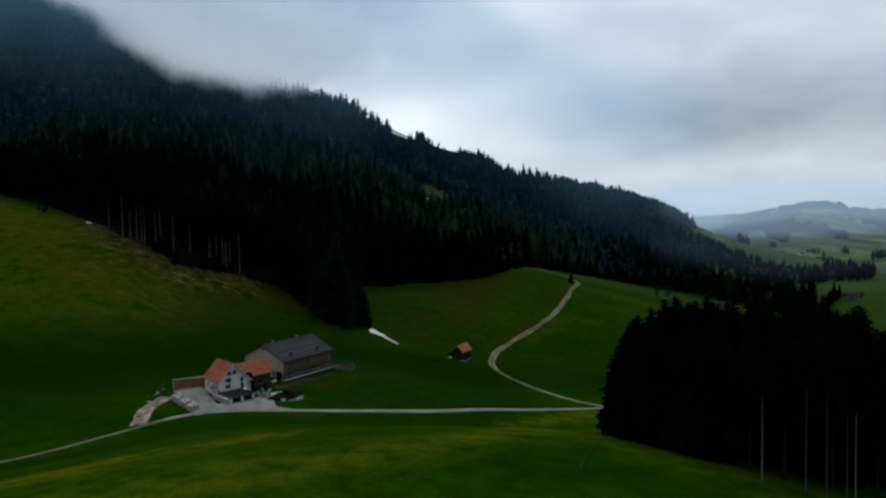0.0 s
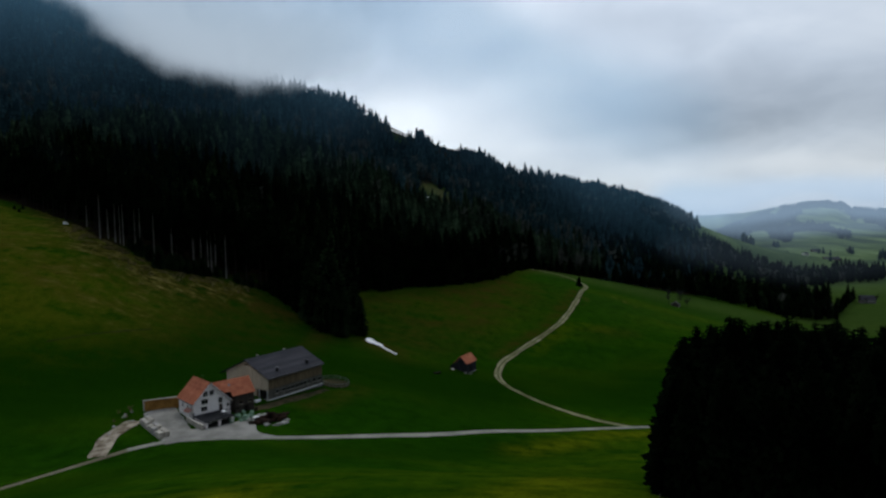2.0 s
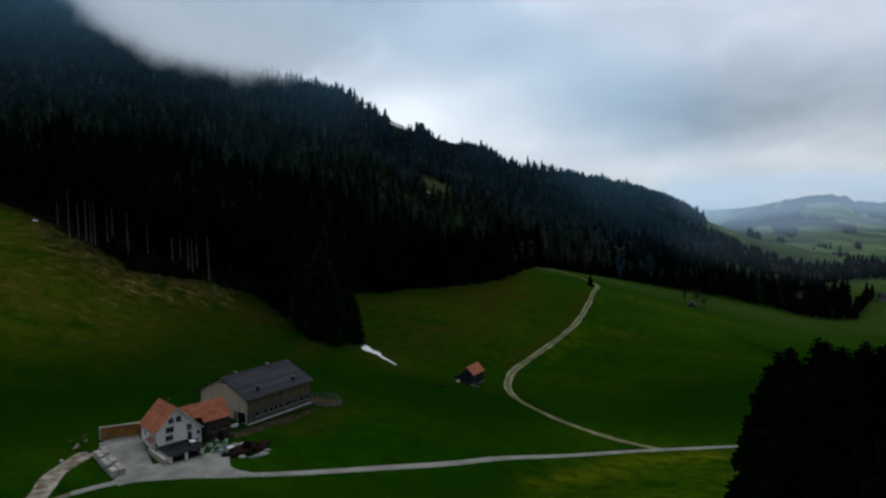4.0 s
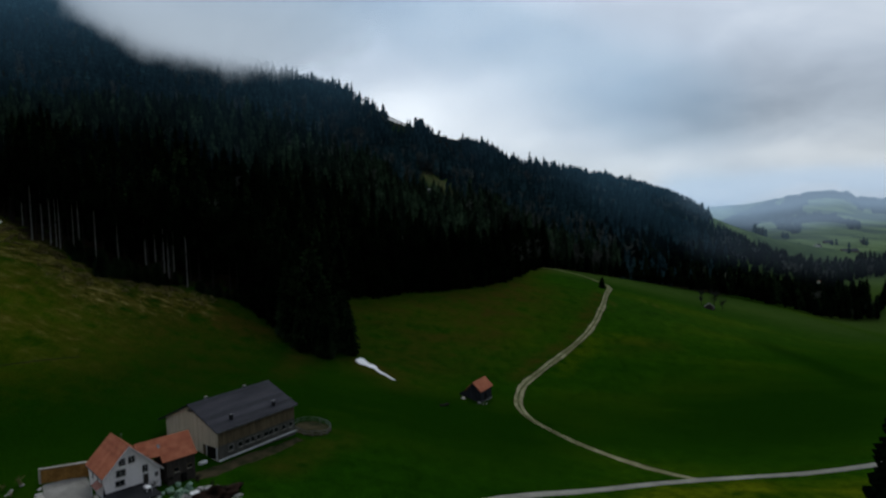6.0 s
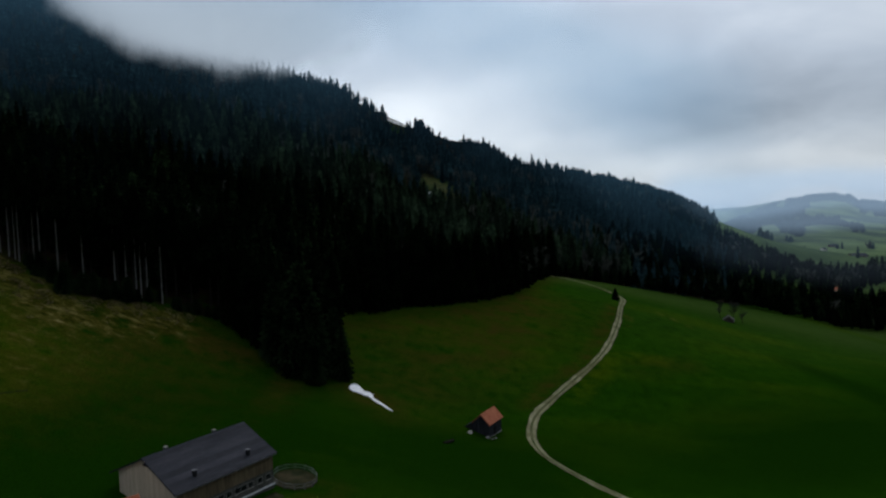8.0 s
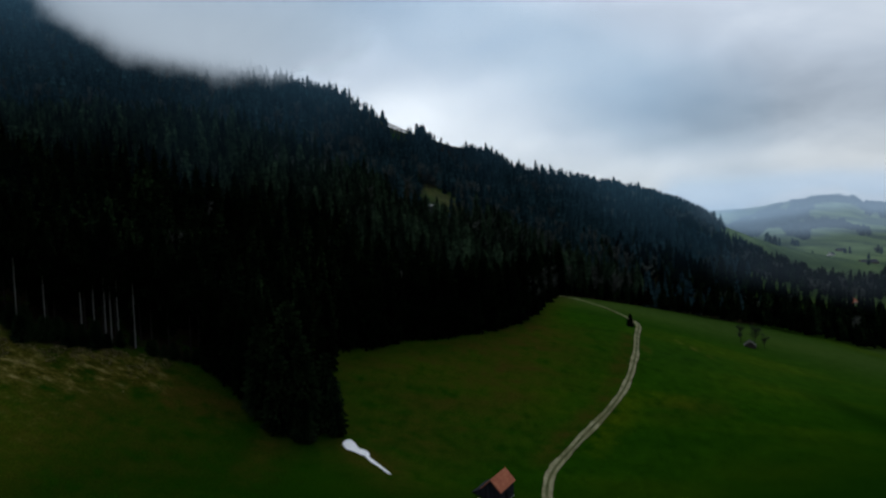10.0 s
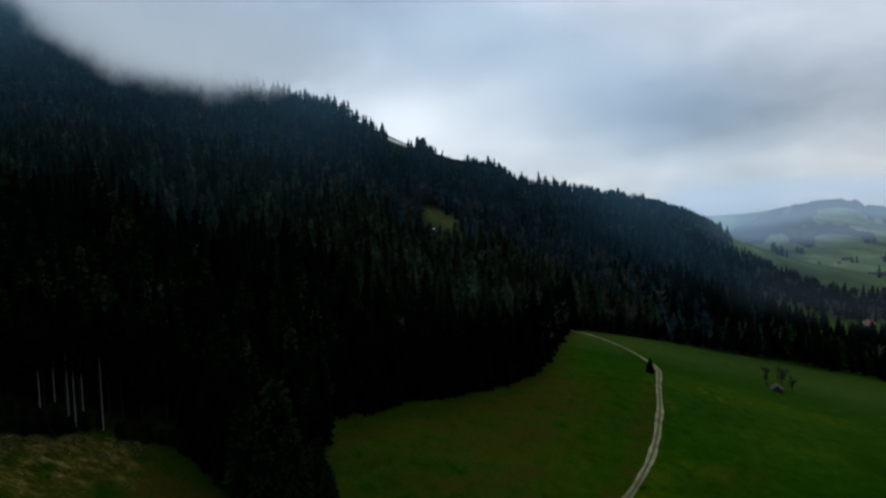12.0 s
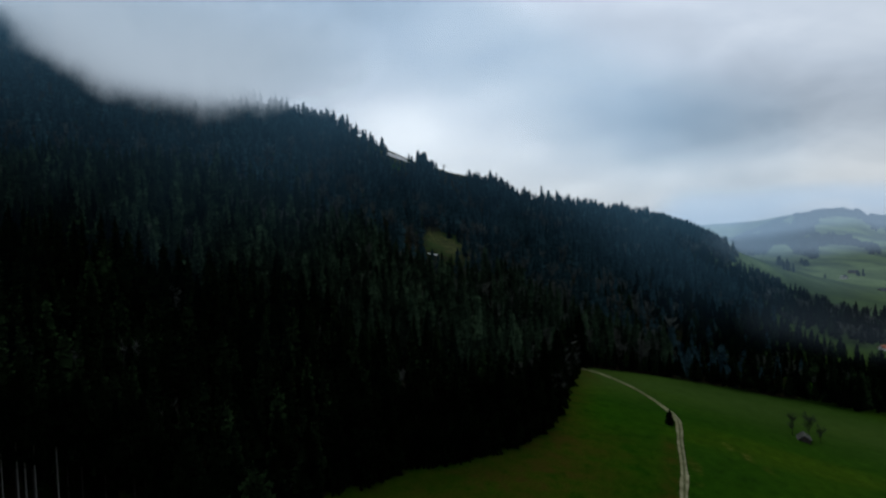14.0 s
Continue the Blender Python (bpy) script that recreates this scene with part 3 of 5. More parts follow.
def build_forest():
    r = np.random.RandomState(5)
    near_t = [conifer(10 + k, 17, 10, 0.15 + 0.05 * (k % 3), 0.105 + 0.014 * (k % 4), k < 2, 1.0, 0.72) for k in range(5)]
    far_t = [conifer(30 + k, 8, 8, 0.05, 0.16 + 0.025 * (k % 3), False, 1.0, 0.88) for k in range(5)]
    bare_t = [bare_tree(50 + k, 300) for k in range(3)]
    near, mixed_near, far, bare = [], [], [], []
    cell = 5.9
    for x in np.arange(-330, 130, cell):
        for y in np.arange(270, 560, cell):
            px, py = x + r.uniform(-2.0, 2.0), y + r.uniform(-2.0, 2.0)
            if py < edge(px) + 8 or not in_forest(px, py, r) or abs(px) > 0.9 * py:
                continue
            low = 0.66 if abs(px + 16) < 30 and py > 515 else 1
            h = low * r.uniform(22, 34) * (0.92 + 0.26 * noise.noise(Vector((px / 45, py / 45, 0))))
            leafless = 0.03 + 0.24 * float(smooth((py - 440) / 110)) * float(smooth((px + 190) / 90))
            if r.uniform() < leafless or (near_line(px, py, [(30, 400), (58, 480)]) < 14 and r.uniform() < 0.5):
                bare.append((px, py, float(land(px, py)), h * 0.75, 1.0, r.uniform(0, 6.3), r.randint(3)))
            else:
                pale = py > (412 if px > -175 else 448) + 25 * noise.noise(Vector((px / 30, py / 30, 11)))
                (mixed_near if pale else near).append((px, py, float(land(px, py)), h, r.uniform(0.85, 1.2), r.uniform(0, 6.3), r.randint(5)))
    for x in np.arange(-400, 66, 4.0):
        px = x + r.uniform(-1.2, 1.2)
        py = float(edge(px)) + (11 if -175 < px < -80 else 5.5) + r.uniform(-1.2, 1.2)
        if 24 < px < 64 and r.uniform() < 0.4:
            bare.append((px, py - 4, float(land(px, py - 4)), r.uniform(13, 21), 1.1, r.uniform(0, 6.3), r.randint(3)))
        else:
            near.append((px, py, float(land(px, py)), r.uniform(25, 35), r.uniform(0.85, 1.1), r.uniform(0, 6.3), r.randint(5)))
    for x in np.arange(66, 400, 2.4):
        px = x + r.uniform(-1, 1)
        py = float(edge(px)) + r.uniform(0, 5)
        near.append((px, py, float(land(px, py)) - 0.3, r.uniform(8, 17), r.uniform(1.3, 1.9), r.uniform(0, 6.3), r.randint(5)))
    for k in range(64):
        px, py = r.uniform(302, 350), r.uniform(572, 606)
        near.append((px, py, float(land(px, py)) - 0.3, r.uniform(16, 29) * (0.4 if 318 < px < 322 else 1), r.uniform(1.2, 1.7), r.uniform(0, 6.3), r.randint(5)))
    cell = 8.2
    for x in np.arange(-950, 1500, cell):
        for y in np.arange(400, 1640, cell):
            px, py = x + r.uniform(-3.6, 3.6), y + r.uniform(-3.6, 3.6)
            if (-330 < px < 130 and py < 560) or abs(px + 20) > 0.84 * py or not in_forest(px, py, r):
                continue
            h = r.uniform(13, 25) * (0.9 + 0.25 * noise.noise(Vector((px / 60, py / 60, 2))))
            up = (py - np.interp(px, ALONG, FOOT)) / (np.interp(px, ALONG, CREST) - np.interp(px, ALONG, FOOT))
            if (abs(px + 16) < 28 and 540 < py < 590 and r.uniform() < 0.8) or (790 < py < 930 and abs(px + 7 + 0.071 * (py - 150)) < 13) or (840 < py < 990 and abs(px - 4) < 20):
                h *= 0.5
            if up > 0.90 and -55 < px < -17:
                h = (6 if px < -42 else 19 if px < -29 else 12) * r.uniform(0.8, 1.1)
            elif up > 0.90:
                tuft = noise.noise(Vector((px / 26, py / 60, 5)))
                if r.uniform() > (0.80 if px < -50 else 0.60) + 0.8 * tuft:
                    continue
                h *= (0.85 if px < 200 else 0.72) + 0.35 * tuft + r.uniform(-0.3, 0.15)
            mixed = (0.25 if px < 150 else 0.10) * (noise.noise(Vector((px / 75, py / 75, 9))) > 0.10)
            if 540 < py < 700 and -260 < px < 150:
                mixed = max(mixed, 0.22)
            if px > 318 and noise.noise(Vector((px / 28, py / 70, 4))) > 0.15:
                mixed = 0.5
            if 380 < px < 425 and 850 < py < 975:
                mixed = 0.75
            if r.uniform() < mixed:
                bare.append((px, py, float(land(px, py)), h * 0.85, 1.1, r.uniform(0, 6.3), r.randint(3)))
            else:
                belt = (px > r.normal(165, 35) and py < r.normal(740, 20)) or (px > 318 and py < 1050)
                (near if belt else far).append((px, py, float(land(px, py)), h, r.uniform(1.15, 1.65) + 0.1 * (up > 0.9) + 0.5 * (up > 0.85 and px > 200), r.uniform(0, 6.3), r.randint(5)))
    woods = []
    for x in np.arange(1000, 2900, 13.0):
        for y in np.arange(1850, 3960, 19.0):
            px, py = x + r.uniform(-6, 6), y + r.uniform(-9, 9)
            if not 0.41 < px / py < 0.82:
                continue
            copse = noise.noise(Vector((px / py * 20, py / 620, 6.5))) + 0.4 * noise.noise(Vector((px / py * 62, py / 190, 3.5)))
            if copse > 0.08 - 0.20 * (py > 3500) + 0.35 * max(0, (2400 - py) / 550):
                woods.append((px, py, float(land(px, py)) - 3, r.uniform(15, 24), r.uniform(1.9, 2.8), r.uniform(0, 6.3), r.randint(5)))
    scatter("distant_woods", [conifer(60 + k, 3, 5, 0.0, 0.19, False, 1.0, 0.68) for k in range(5)], woods, NEEDLE_HAZED, "hazy blue-green woods on the far hill", "forest", 0.30, 0.40)
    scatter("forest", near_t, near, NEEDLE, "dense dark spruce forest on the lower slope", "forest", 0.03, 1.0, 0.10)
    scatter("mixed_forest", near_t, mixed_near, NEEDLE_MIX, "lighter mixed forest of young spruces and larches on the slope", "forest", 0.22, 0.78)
    scatter("mountain_forest", far_t, far, NEEDLE_HAZED, "dark spruce forest covering the mountain, tinted blue for haze", "forest", 0.52, 0.28)
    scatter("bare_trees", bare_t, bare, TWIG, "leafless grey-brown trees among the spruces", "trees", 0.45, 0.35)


build_forest()


CROWNS = ((0.03, 0.165, 0.66), (0.06, 0.15, 0.60), (0.45, 0.125, 0.75), (0.62, 0.10, 0.70), (0.02, 0.215, 0.45), (0.70, 0.09, 0.70))


def spruce(kind):
    """A spruce with its trunk and crown, of height 1, to be copied."""
    low, wide, full = CROWNS[kind]
    top = new("spruce_tree")
    v, f = stem(0.93, (0.011, 0.011, 0.0066, 0.0043, 0.013, 0.0046)[kind], 7, 5)
    t = new("trunk", mesh_of("trunk", v, f, (BARK_DARK, BARK_DARK, BARK_DARK, BARK, BARK_DARK, BARK_GREY)[kind], True))
    v, f = conifer(80 + kind, 46, 15, low, wide, True, 0.62, full)
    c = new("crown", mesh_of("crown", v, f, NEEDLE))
    # tips lighter, inside darker: the crown's own shade put into the tone
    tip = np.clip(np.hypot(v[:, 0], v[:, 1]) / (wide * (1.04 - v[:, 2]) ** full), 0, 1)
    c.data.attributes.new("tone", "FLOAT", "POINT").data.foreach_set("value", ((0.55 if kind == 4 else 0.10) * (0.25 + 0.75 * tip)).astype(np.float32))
    t.parent = c.parent = top
    return top


def plant(proto, x, y, h, girth, turn, label, group):
    m = pose(x, y, float(land(x, y)) - 0.2, 0, 0, turn)
    ob = copy_thing(proto, m)
    ob.scale = (h * girth, h * girth, h)
    return tagged(ob, label, "tree", group)


def grove_side(y):
    """How far the grove reaches towards the open pasture."""
    return max(30.8 + 0.42 * (y - 103), 1 + 0.713 * (y - 68))


def build_trees():
    r = np.random.RandomState(9)
    protos = [spruce(k) for k in range(6)]
    # the grove in the foreground
    done = []
    for y in np.arange(97, 150, 3.4):
        done.append((grove_side(y) + r.uniform(-0.5, 0.5), y))
    for x in np.arange(28, 44, 3.0):
        done.append((x, 93 - (x - 27) * 1.05 + r.uniform(-0.6, 0.6)))
    for k in range(5000):
        x, y = r.uniform(28, 125), r.uniform(66, 150)
        inside = y > 94 - (x - 27) * 1.05 and y > 72 - 0.05 * (x - 55) and x > grove_side(y) + 0.5
        if inside and len(done) < 215 and all(math.hypot(x - a, y - b) > 3.1 for a, b in done):
            done.append((x, y))
    for x, y, kind in ((38.9, 74.0, 3), (43.0, 71.8, 5), (44.9, 70.9, 5), (46.4, 69.5, 5), (46.5, 68.2, 3)):
        plant(protos[kind], x, y, 38 - float(land(x, y)) + r.uniform(-2, 0), 0.9, r.uniform(0, 360), "tall spruce with a bare pale trunk in a dark grove", "spruces of the grove")
    for k, (x, y) in enumerate(done):
        rim = y < 94 - (x - 27) * 1.05 + 9 or y < 78
        flank = max(0.0, x - grove_side(y) + 0.3)
        h = min(38.0 - 0.16 * max(0, math.hypot(x, y) - 100) + r.uniform(-4, 1.2), 31 + 0.9 * flank + r.uniform(-2, 1)) - float(land(x, y)) - (4 if x > 0.69 * y else 0)
        kind = 2 if rim and x > 39.5 else r.choice([0, 1])
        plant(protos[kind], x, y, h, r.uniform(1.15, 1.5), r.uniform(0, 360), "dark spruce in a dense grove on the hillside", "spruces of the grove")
    # the front rows of the forest
    for x in np.arange(-255, 66, 4.0):
        px = x + r.uniform(-1.2, 1.2)
        py = float(edge(px)) + (6.0 if -175 < px < -80 else 1.0) + r.uniform(-1.2, 1.2)
        if 26 < px < 62 and r.uniform() < 0.2:
            continue
        kind = 2 if px < -80 else r.choice([0, 1])
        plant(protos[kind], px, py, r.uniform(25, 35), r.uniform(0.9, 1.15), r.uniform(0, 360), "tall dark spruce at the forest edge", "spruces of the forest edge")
    for x, y, h in ((-170, 309, 36), (-151, 286, 36), (-148.3, 287.5, 33), (-144.1, 285.5, 34), (-141.5, 284.5, 30), (-139.6, 283.6, 32), (-133.5, 281.5, 31), (-130.6, 280, 35), (-123.6, 277.5, 36), (-116.6, 278.6, 32), (-109.8, 284, 37), (-107.3, 286, 33), (-105, 287.6, 35), (-103.9, 288.5, 36), (-102.3, 289.4, 34), (-98.6, 291.5, 34)):
        plant(protos[3], x, y, h, 0.95, 67 * x, "tall spruce with a long bare pale trunk at the forest edge", "spruces of the forest edge")
    for x in np.arange(-138, -58, 2.6):
        px, py = x + r.uniform(-1, 1), float(edge(x)) + 1.5 + r.uniform(-1.5, 1.5)
        plant(protos[4], px, py, r.uniform(3, 5) + 3.0 * (-132 < px < -106), r.uniform(1.4, 2.0), r.uniform(0, 360), "young dark spruce in the undergrowth at the forest edge", "undergrowth of the forest edge")
    for x, y, h, g in ((-52, 287.5, 34.5, 1.0), (-58.5, 285, 29, 1.0), (-47, 282.5, 26, 1.05), (-53, 279.5, 22, 1.1), (-41.5, 287, 22, 0.95), (-38.5, 284, 17, 0.95), (-61, 288.5, 24, 1.0), (-46, 277.5, 14, 1.2)):
        plant(protos[4], x, y, h, g, 50 * x, "broad round-topped dark spruce standing out from the forest", "spruces in the pasture")
    plant(protos[0], 84.2, 409, 6.8, 1.9, 10, "small round spruce beside the gravel track", "")
    for x, y in ((-230, 346), (-234, 358), (-222, 338)):
        plant(protos[0], x, y, 2.4, 2.2, 30 * x, "small dark bush at the top of the pasture", "bushes in the pasture")
    for p in protos:
        for o in (p, *p.children):
            bpy.data.objects.remove(o)


build_trees()

def build_tussocks():
    """Clumps of pale dead grass and lying twigs along the forest edge."""
    r = np.random.RandomState(21)
    V, F = [], []
    for k in range(2600):
        x = r.uniform(-175, -88)
        y = float(edge(x)) - 1 - abs(r.normal(0, 5.5))
        if noise.noise(Vector((x / 5.0, y / 4.0, 6.0))) < -0.05:
            continue
        z, size = float(land(x, y)), r.uniform(0.25, 0.75)
        for j in range(6):
            a, lean = r.uniform(0, 6.3), r.uniform(0.3, 1.2)
            ca, sa, w = math.cos(a), math.sin(a), size * 0.16
            o = len(V)
            V.extend([(x - sa * w, y + ca * w, z - 0.05), (x + sa * w, y - ca * w, z - 0.05), (x + ca * size * lean, y + sa * size * lean, z + size * r.uniform(0.35, 0.9))])
            F.append((o, o + 1, o + 2))
    ob = new("dry_grass", mesh_of("dry_grass", np.array(V), np.array(F), DEAD_GRASS))
    tagged(ob, "pale dead grass tussocks along the forest edge", "grass", kind="stuff")


build_tussocks()

# ---- low cloud, mist and haze: see-through sheets that glow in place of scattered light ----
def glow_vapour_mat(name, colour, scale, ragged, most):
    """Glowing stand-in for thin vapour that lets the mountain through where it is thin."""
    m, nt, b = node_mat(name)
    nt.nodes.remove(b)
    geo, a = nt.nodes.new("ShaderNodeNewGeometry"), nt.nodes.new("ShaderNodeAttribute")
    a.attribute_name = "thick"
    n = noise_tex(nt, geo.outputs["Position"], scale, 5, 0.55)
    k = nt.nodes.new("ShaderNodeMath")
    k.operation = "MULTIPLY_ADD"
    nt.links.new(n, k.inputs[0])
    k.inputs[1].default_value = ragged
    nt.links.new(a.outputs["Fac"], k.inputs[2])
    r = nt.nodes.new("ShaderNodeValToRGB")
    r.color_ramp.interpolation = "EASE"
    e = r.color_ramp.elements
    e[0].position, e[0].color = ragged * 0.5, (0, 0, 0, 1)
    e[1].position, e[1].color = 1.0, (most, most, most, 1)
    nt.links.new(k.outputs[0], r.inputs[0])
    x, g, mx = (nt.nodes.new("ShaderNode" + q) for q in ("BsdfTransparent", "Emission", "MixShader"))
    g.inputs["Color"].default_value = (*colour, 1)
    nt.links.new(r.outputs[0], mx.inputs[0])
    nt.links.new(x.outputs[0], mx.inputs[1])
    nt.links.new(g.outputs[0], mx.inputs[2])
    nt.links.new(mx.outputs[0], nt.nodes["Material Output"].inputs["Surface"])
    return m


def curtain(name, mat, sheets, label):
    """Upright sheets of vapour; each a grid of X, Y, Z and its thickness."""
    V, F, T, o = [], [], [], 0
    for X, Y, Z, thick in sheets:
        nu, nx = X.shape
        i = np.arange(nu - 1)[:, None] * nx + np.arange(nx - 1)[None, :]
        F.append(np.stack([i, i + 1, i + nx + 1, i + nx], -1).reshape(-1, 4) + o)
        V.append(np.stack([X, Y, Z], -1).reshape(-1, 3))
        T.append(thick.ravel())
        o += X.size
    me = mesh_of(name, np.concatenate(V), np.concatenate(F), mat, True)
    me.attributes.new("thick", "FLOAT", "POINT").data.foreach_set("value", np.concatenate(T).astype(np.float32))
    return tagged(new(name, me), label, name, kind="stuff")


def slope_sheet(up, bank, k, x1, tall):
    """A sheet along the mountain, standing a part of the way up its slope."""
    X, U = np.meshgrid(np.arange(-1300, x1, 20.0), np.linspace(0, 1, 50))
    foot, crest = np.interp(X, ALONG, FOOT), np.interp(X, ALONG, CREST)
    Y = foot + (crest - foot) * up + 12 * np.sin(X / 90 + k)
    G = land(X, Y)
    Z = G - 5 + U * tall
    return X, Y, Z, bank(X, Z, G, U, up)


def cloud_bank(X, Z, G, U, up):
    base = np.interp(X, (-900, -600, -500, -404, -330, -260, -200, -130, 220), (490, 404, 375, 323, 268, 234, 221, 236, 330)) - 110 * (0.87 - up)
    melt = 1 - smooth((Z - base - 30) / 130)
    return 0.98 * smooth((Z - base + 22) / 70) * smooth((60 - X) / 400) * melt - 0.12


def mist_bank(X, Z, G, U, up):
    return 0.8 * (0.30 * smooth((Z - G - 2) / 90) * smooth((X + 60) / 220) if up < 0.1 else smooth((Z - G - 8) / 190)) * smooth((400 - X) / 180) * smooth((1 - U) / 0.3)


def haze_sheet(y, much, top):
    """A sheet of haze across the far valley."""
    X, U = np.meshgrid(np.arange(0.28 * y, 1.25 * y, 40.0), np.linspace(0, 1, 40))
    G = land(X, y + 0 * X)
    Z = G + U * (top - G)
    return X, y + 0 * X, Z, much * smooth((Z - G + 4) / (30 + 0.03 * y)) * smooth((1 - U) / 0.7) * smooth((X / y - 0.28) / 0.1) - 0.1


curtain("cloud", glow_vapour_mat("cloud", (0.43, 0.50, 0.58), 0.018, 0.7, 0.68), [slope_sheet(u, cloud_bank, k, 220, 420) for k, u in enumerate((0.52, 0.62, 0.73, 0.87))], "low grey cloud drifting over the mountain top")
# mist and haze sheets emit their blue to pale what lies behind
curtain("mist", glow_vapour_mat("mist", (0.13, 0.33, 0.54), 0.006, 0.4, 0.15), [slope_sheet(u, mist_bank, k, 400, 260) for k, u in enumerate((0.05, 0.16, 0.34, 0.55))], "faint bluish glowing sheets standing for mist along the mountain forest")
curtain("haze", glow_vapour_mat("haze", (0.44, 0.63, 0.86), 0.0016, 0.4, 0.235), [haze_sheet(575, 0.23, 80), haze_sheet(920, 0.38, 130), haze_sheet(1900, 1.0, 250), haze_sheet(2800, 1.2, 300), haze_sheet(4000, 1.2, 350)], "pale blue glowing sheets standing for haze over the far valley")

# ---- building blocks for the farm ----
PLASTER = surface("white_plaster", (0.88, 0.82, 0.80), (0.94, 0.88, 0.86), 0.5, 5, 0.9, 0.2, 0.02)
PLANK = surface("weathered_planks", (0.085, 0.064, 0.038), (0.19, 0.145, 0.088), 0.6, 6, 0.85, 0.5, 0.03, stretch=(6, 6, 0.4), vary=0.25)
PLANK_PALE = surface("pale_planks", (0.50, 0.42, 0.31), (0.66, 0.56, 0.42), 0.5, 6, 0.85, 0.5, 0.03, stretch=(6, 6, 0.4), vary=0.10)
PLANK_DARK = surface("dark_planks", (0.035, 0.030, 0.027), (0.075, 0.062, 0.052), 0.6, 6, 0.85, 0.5, 0.03, stretch=(6, 6, 0.4), vary=0.22)
PLANK_SHED = surface("blue_grey_planks", (0.017, 0.019, 0.023), (0.044, 0.047, 0.054), 0.6, 6, 0.85, 0.5, 0.03, stretch=(6, 6, 0.4), vary=0.25)
RUST = surface("brown_boards", (0.19, 0.095, 0.024), (0.34, 0.175, 0.05), 0.5, 4, 0.9, 0.4, 0.04, vary=0.18)
TILE = surface("red_roof_tiles", (0.33, 0.105, 0.058), (0.45, 0.160, 0.088), 0.6, 9, 0.8, 0.6, 0.04, vary=0.12)
SHEET = surface("grey_roof_sheets", (0.022, 0.023, 0.030), (0.040, 0.041, 0.050), 0.35, 3, 0.6, 0.2, 0.02, stretch=(0.35, 2.0, 2.0), vary=0.28, spec=0.06)
CONCRETE = surface("concrete", (0.190, 0.182, 0.160), (0.300, 0.288, 0.258), 0.25, 4, 0.9, 0.3, 0.03)
STABLE = surface("stable_wall", (0.058, 0.058, 0.050), (0.105, 0.10, 0.088), 0.4, 5, 0.9, 0.3, 0.03)
CONCRETE_PALE = surface("pale_concrete", (0.37, 0.34, 0.285), (0.52, 0.48, 0.41), 0.5, 4, 0.9, 0.3, 0.03, vary=0.15)
TAR = surface("dark_flat_roof", (0.014, 0.015, 0.017), (0.030, 0.030, 0.032), 0.4, 5, 0.85, 0.3, 0.02)
# near-black; on gateway, doorways and vent it stands for the unlit inside
DARK = surface("dark_interior", (0.006, 0.006, 0.006), (0.012, 0.011, 0.010), 0.5, 4, 0.9, 0.1, 0.01)
WHITE = surface("white_paint", (0.66, 0.66, 0.65), (0.78, 0.78, 0.77), 0.8, 6, 0.6, 0.1, 0.01)
STONE = surface("field_stone", (0.24, 0.23, 0.215), (0.42, 0.40, 0.37), 0.7, 5, 0.95, 0.6, 0.08, vary=0.25)
DIRT = surface("bare_earth", (0.014, 0.019, 0.006), (0.060, 0.048, 0.026), 0.4, 3, 0.95, 0.5, 0.06)
PALE_DIRT = surface("pale_earth", (0.10, 0.072, 0.042), (0.44, 0.385, 0.30), 0.45, 2.5, 0.95, 0.5, 0.06)
MANURE = surface("manure", (0.006, 0.004, 0.003), (0.026, 0.014, 0.009), 0.8, 4, 0.9, 0.7, 0.1)
FILM = surface("pale_green_film", (0.10, 0.18, 0.12), (0.26, 0.37, 0.27), 0.9, 4, 0.5, 0.4, 0.05, vary=0.2)
METAL = surface("grey_steel", (0.14, 0.14, 0.15), (0.22, 0.22, 0.23), 1.0, 8, 0.5, 0.1, 0.01, 0.6)
CLOTH = surface("faded_awning", (0.30, 0.14, 0.11), (0.40, 0.20, 0.16), 0.8, 6, 0.9, 0.2, 0.02)


def glass_mat():
    m, nt, b = node_mat("window_glass")
    b.inputs["Base Color"].default_value = (0.012, 0.014, 0.017, 1)
    b.inputs["Roughness"].default_value, b.inputs["Specular IOR Level"].default_value = 0.08, 0.5
    return m


GLASS = glass_mat()


def box(bm, x0, y0, z0, x1, y1, z1, bevel=0.0):
    """Adds a box between two corners."""
    r = bmesh.ops.create_cube(bm, size=1)
    for v in r["verts"]:
        v.co = Vector(((x0 + x1) / 2 + v.co.x * (x1 - x0), (y0 + y1) / 2 + v.co.y * (y1 - y0), (z0 + z1) / 2 + v.co.z * (z1 - z0)))
    if bevel:
        es = list({e for v in r["verts"] for e in v.link_edges})
        bmesh.ops.bevel(bm, geom=es, offset=bevel, segments=1, affect="EDGES")
    return bm


def boxed(*a, bevel=0.0):
    return box(bmesh.new(), *a, bevel=bevel)


def prism(pts, axis, a, b):
    """A prism: an outline in the two other axes, drawn out from a to b along axis 'x' or 'y'."""
    bm = bmesh.new()
    put = (lambda p, t: (t, p[0], p[1])) if axis == "x" else (lambda p, t: (p[0], t, p[1]))
    A, B = [bm.verts.new(put(p, a)) for p in pts], [bm.verts.new(put(p, b)) for p in pts]
    n = len(pts)
    bm.faces.new(A)
    bm.faces.new(B[::-1])
    for k in range(n):
        bm.faces.new((A[k], B[k], B[(k + 1) % n], A[(k + 1) % n]))
    bmesh.ops.recalc_face_normals(bm, faces=bm.faces)
    return bm


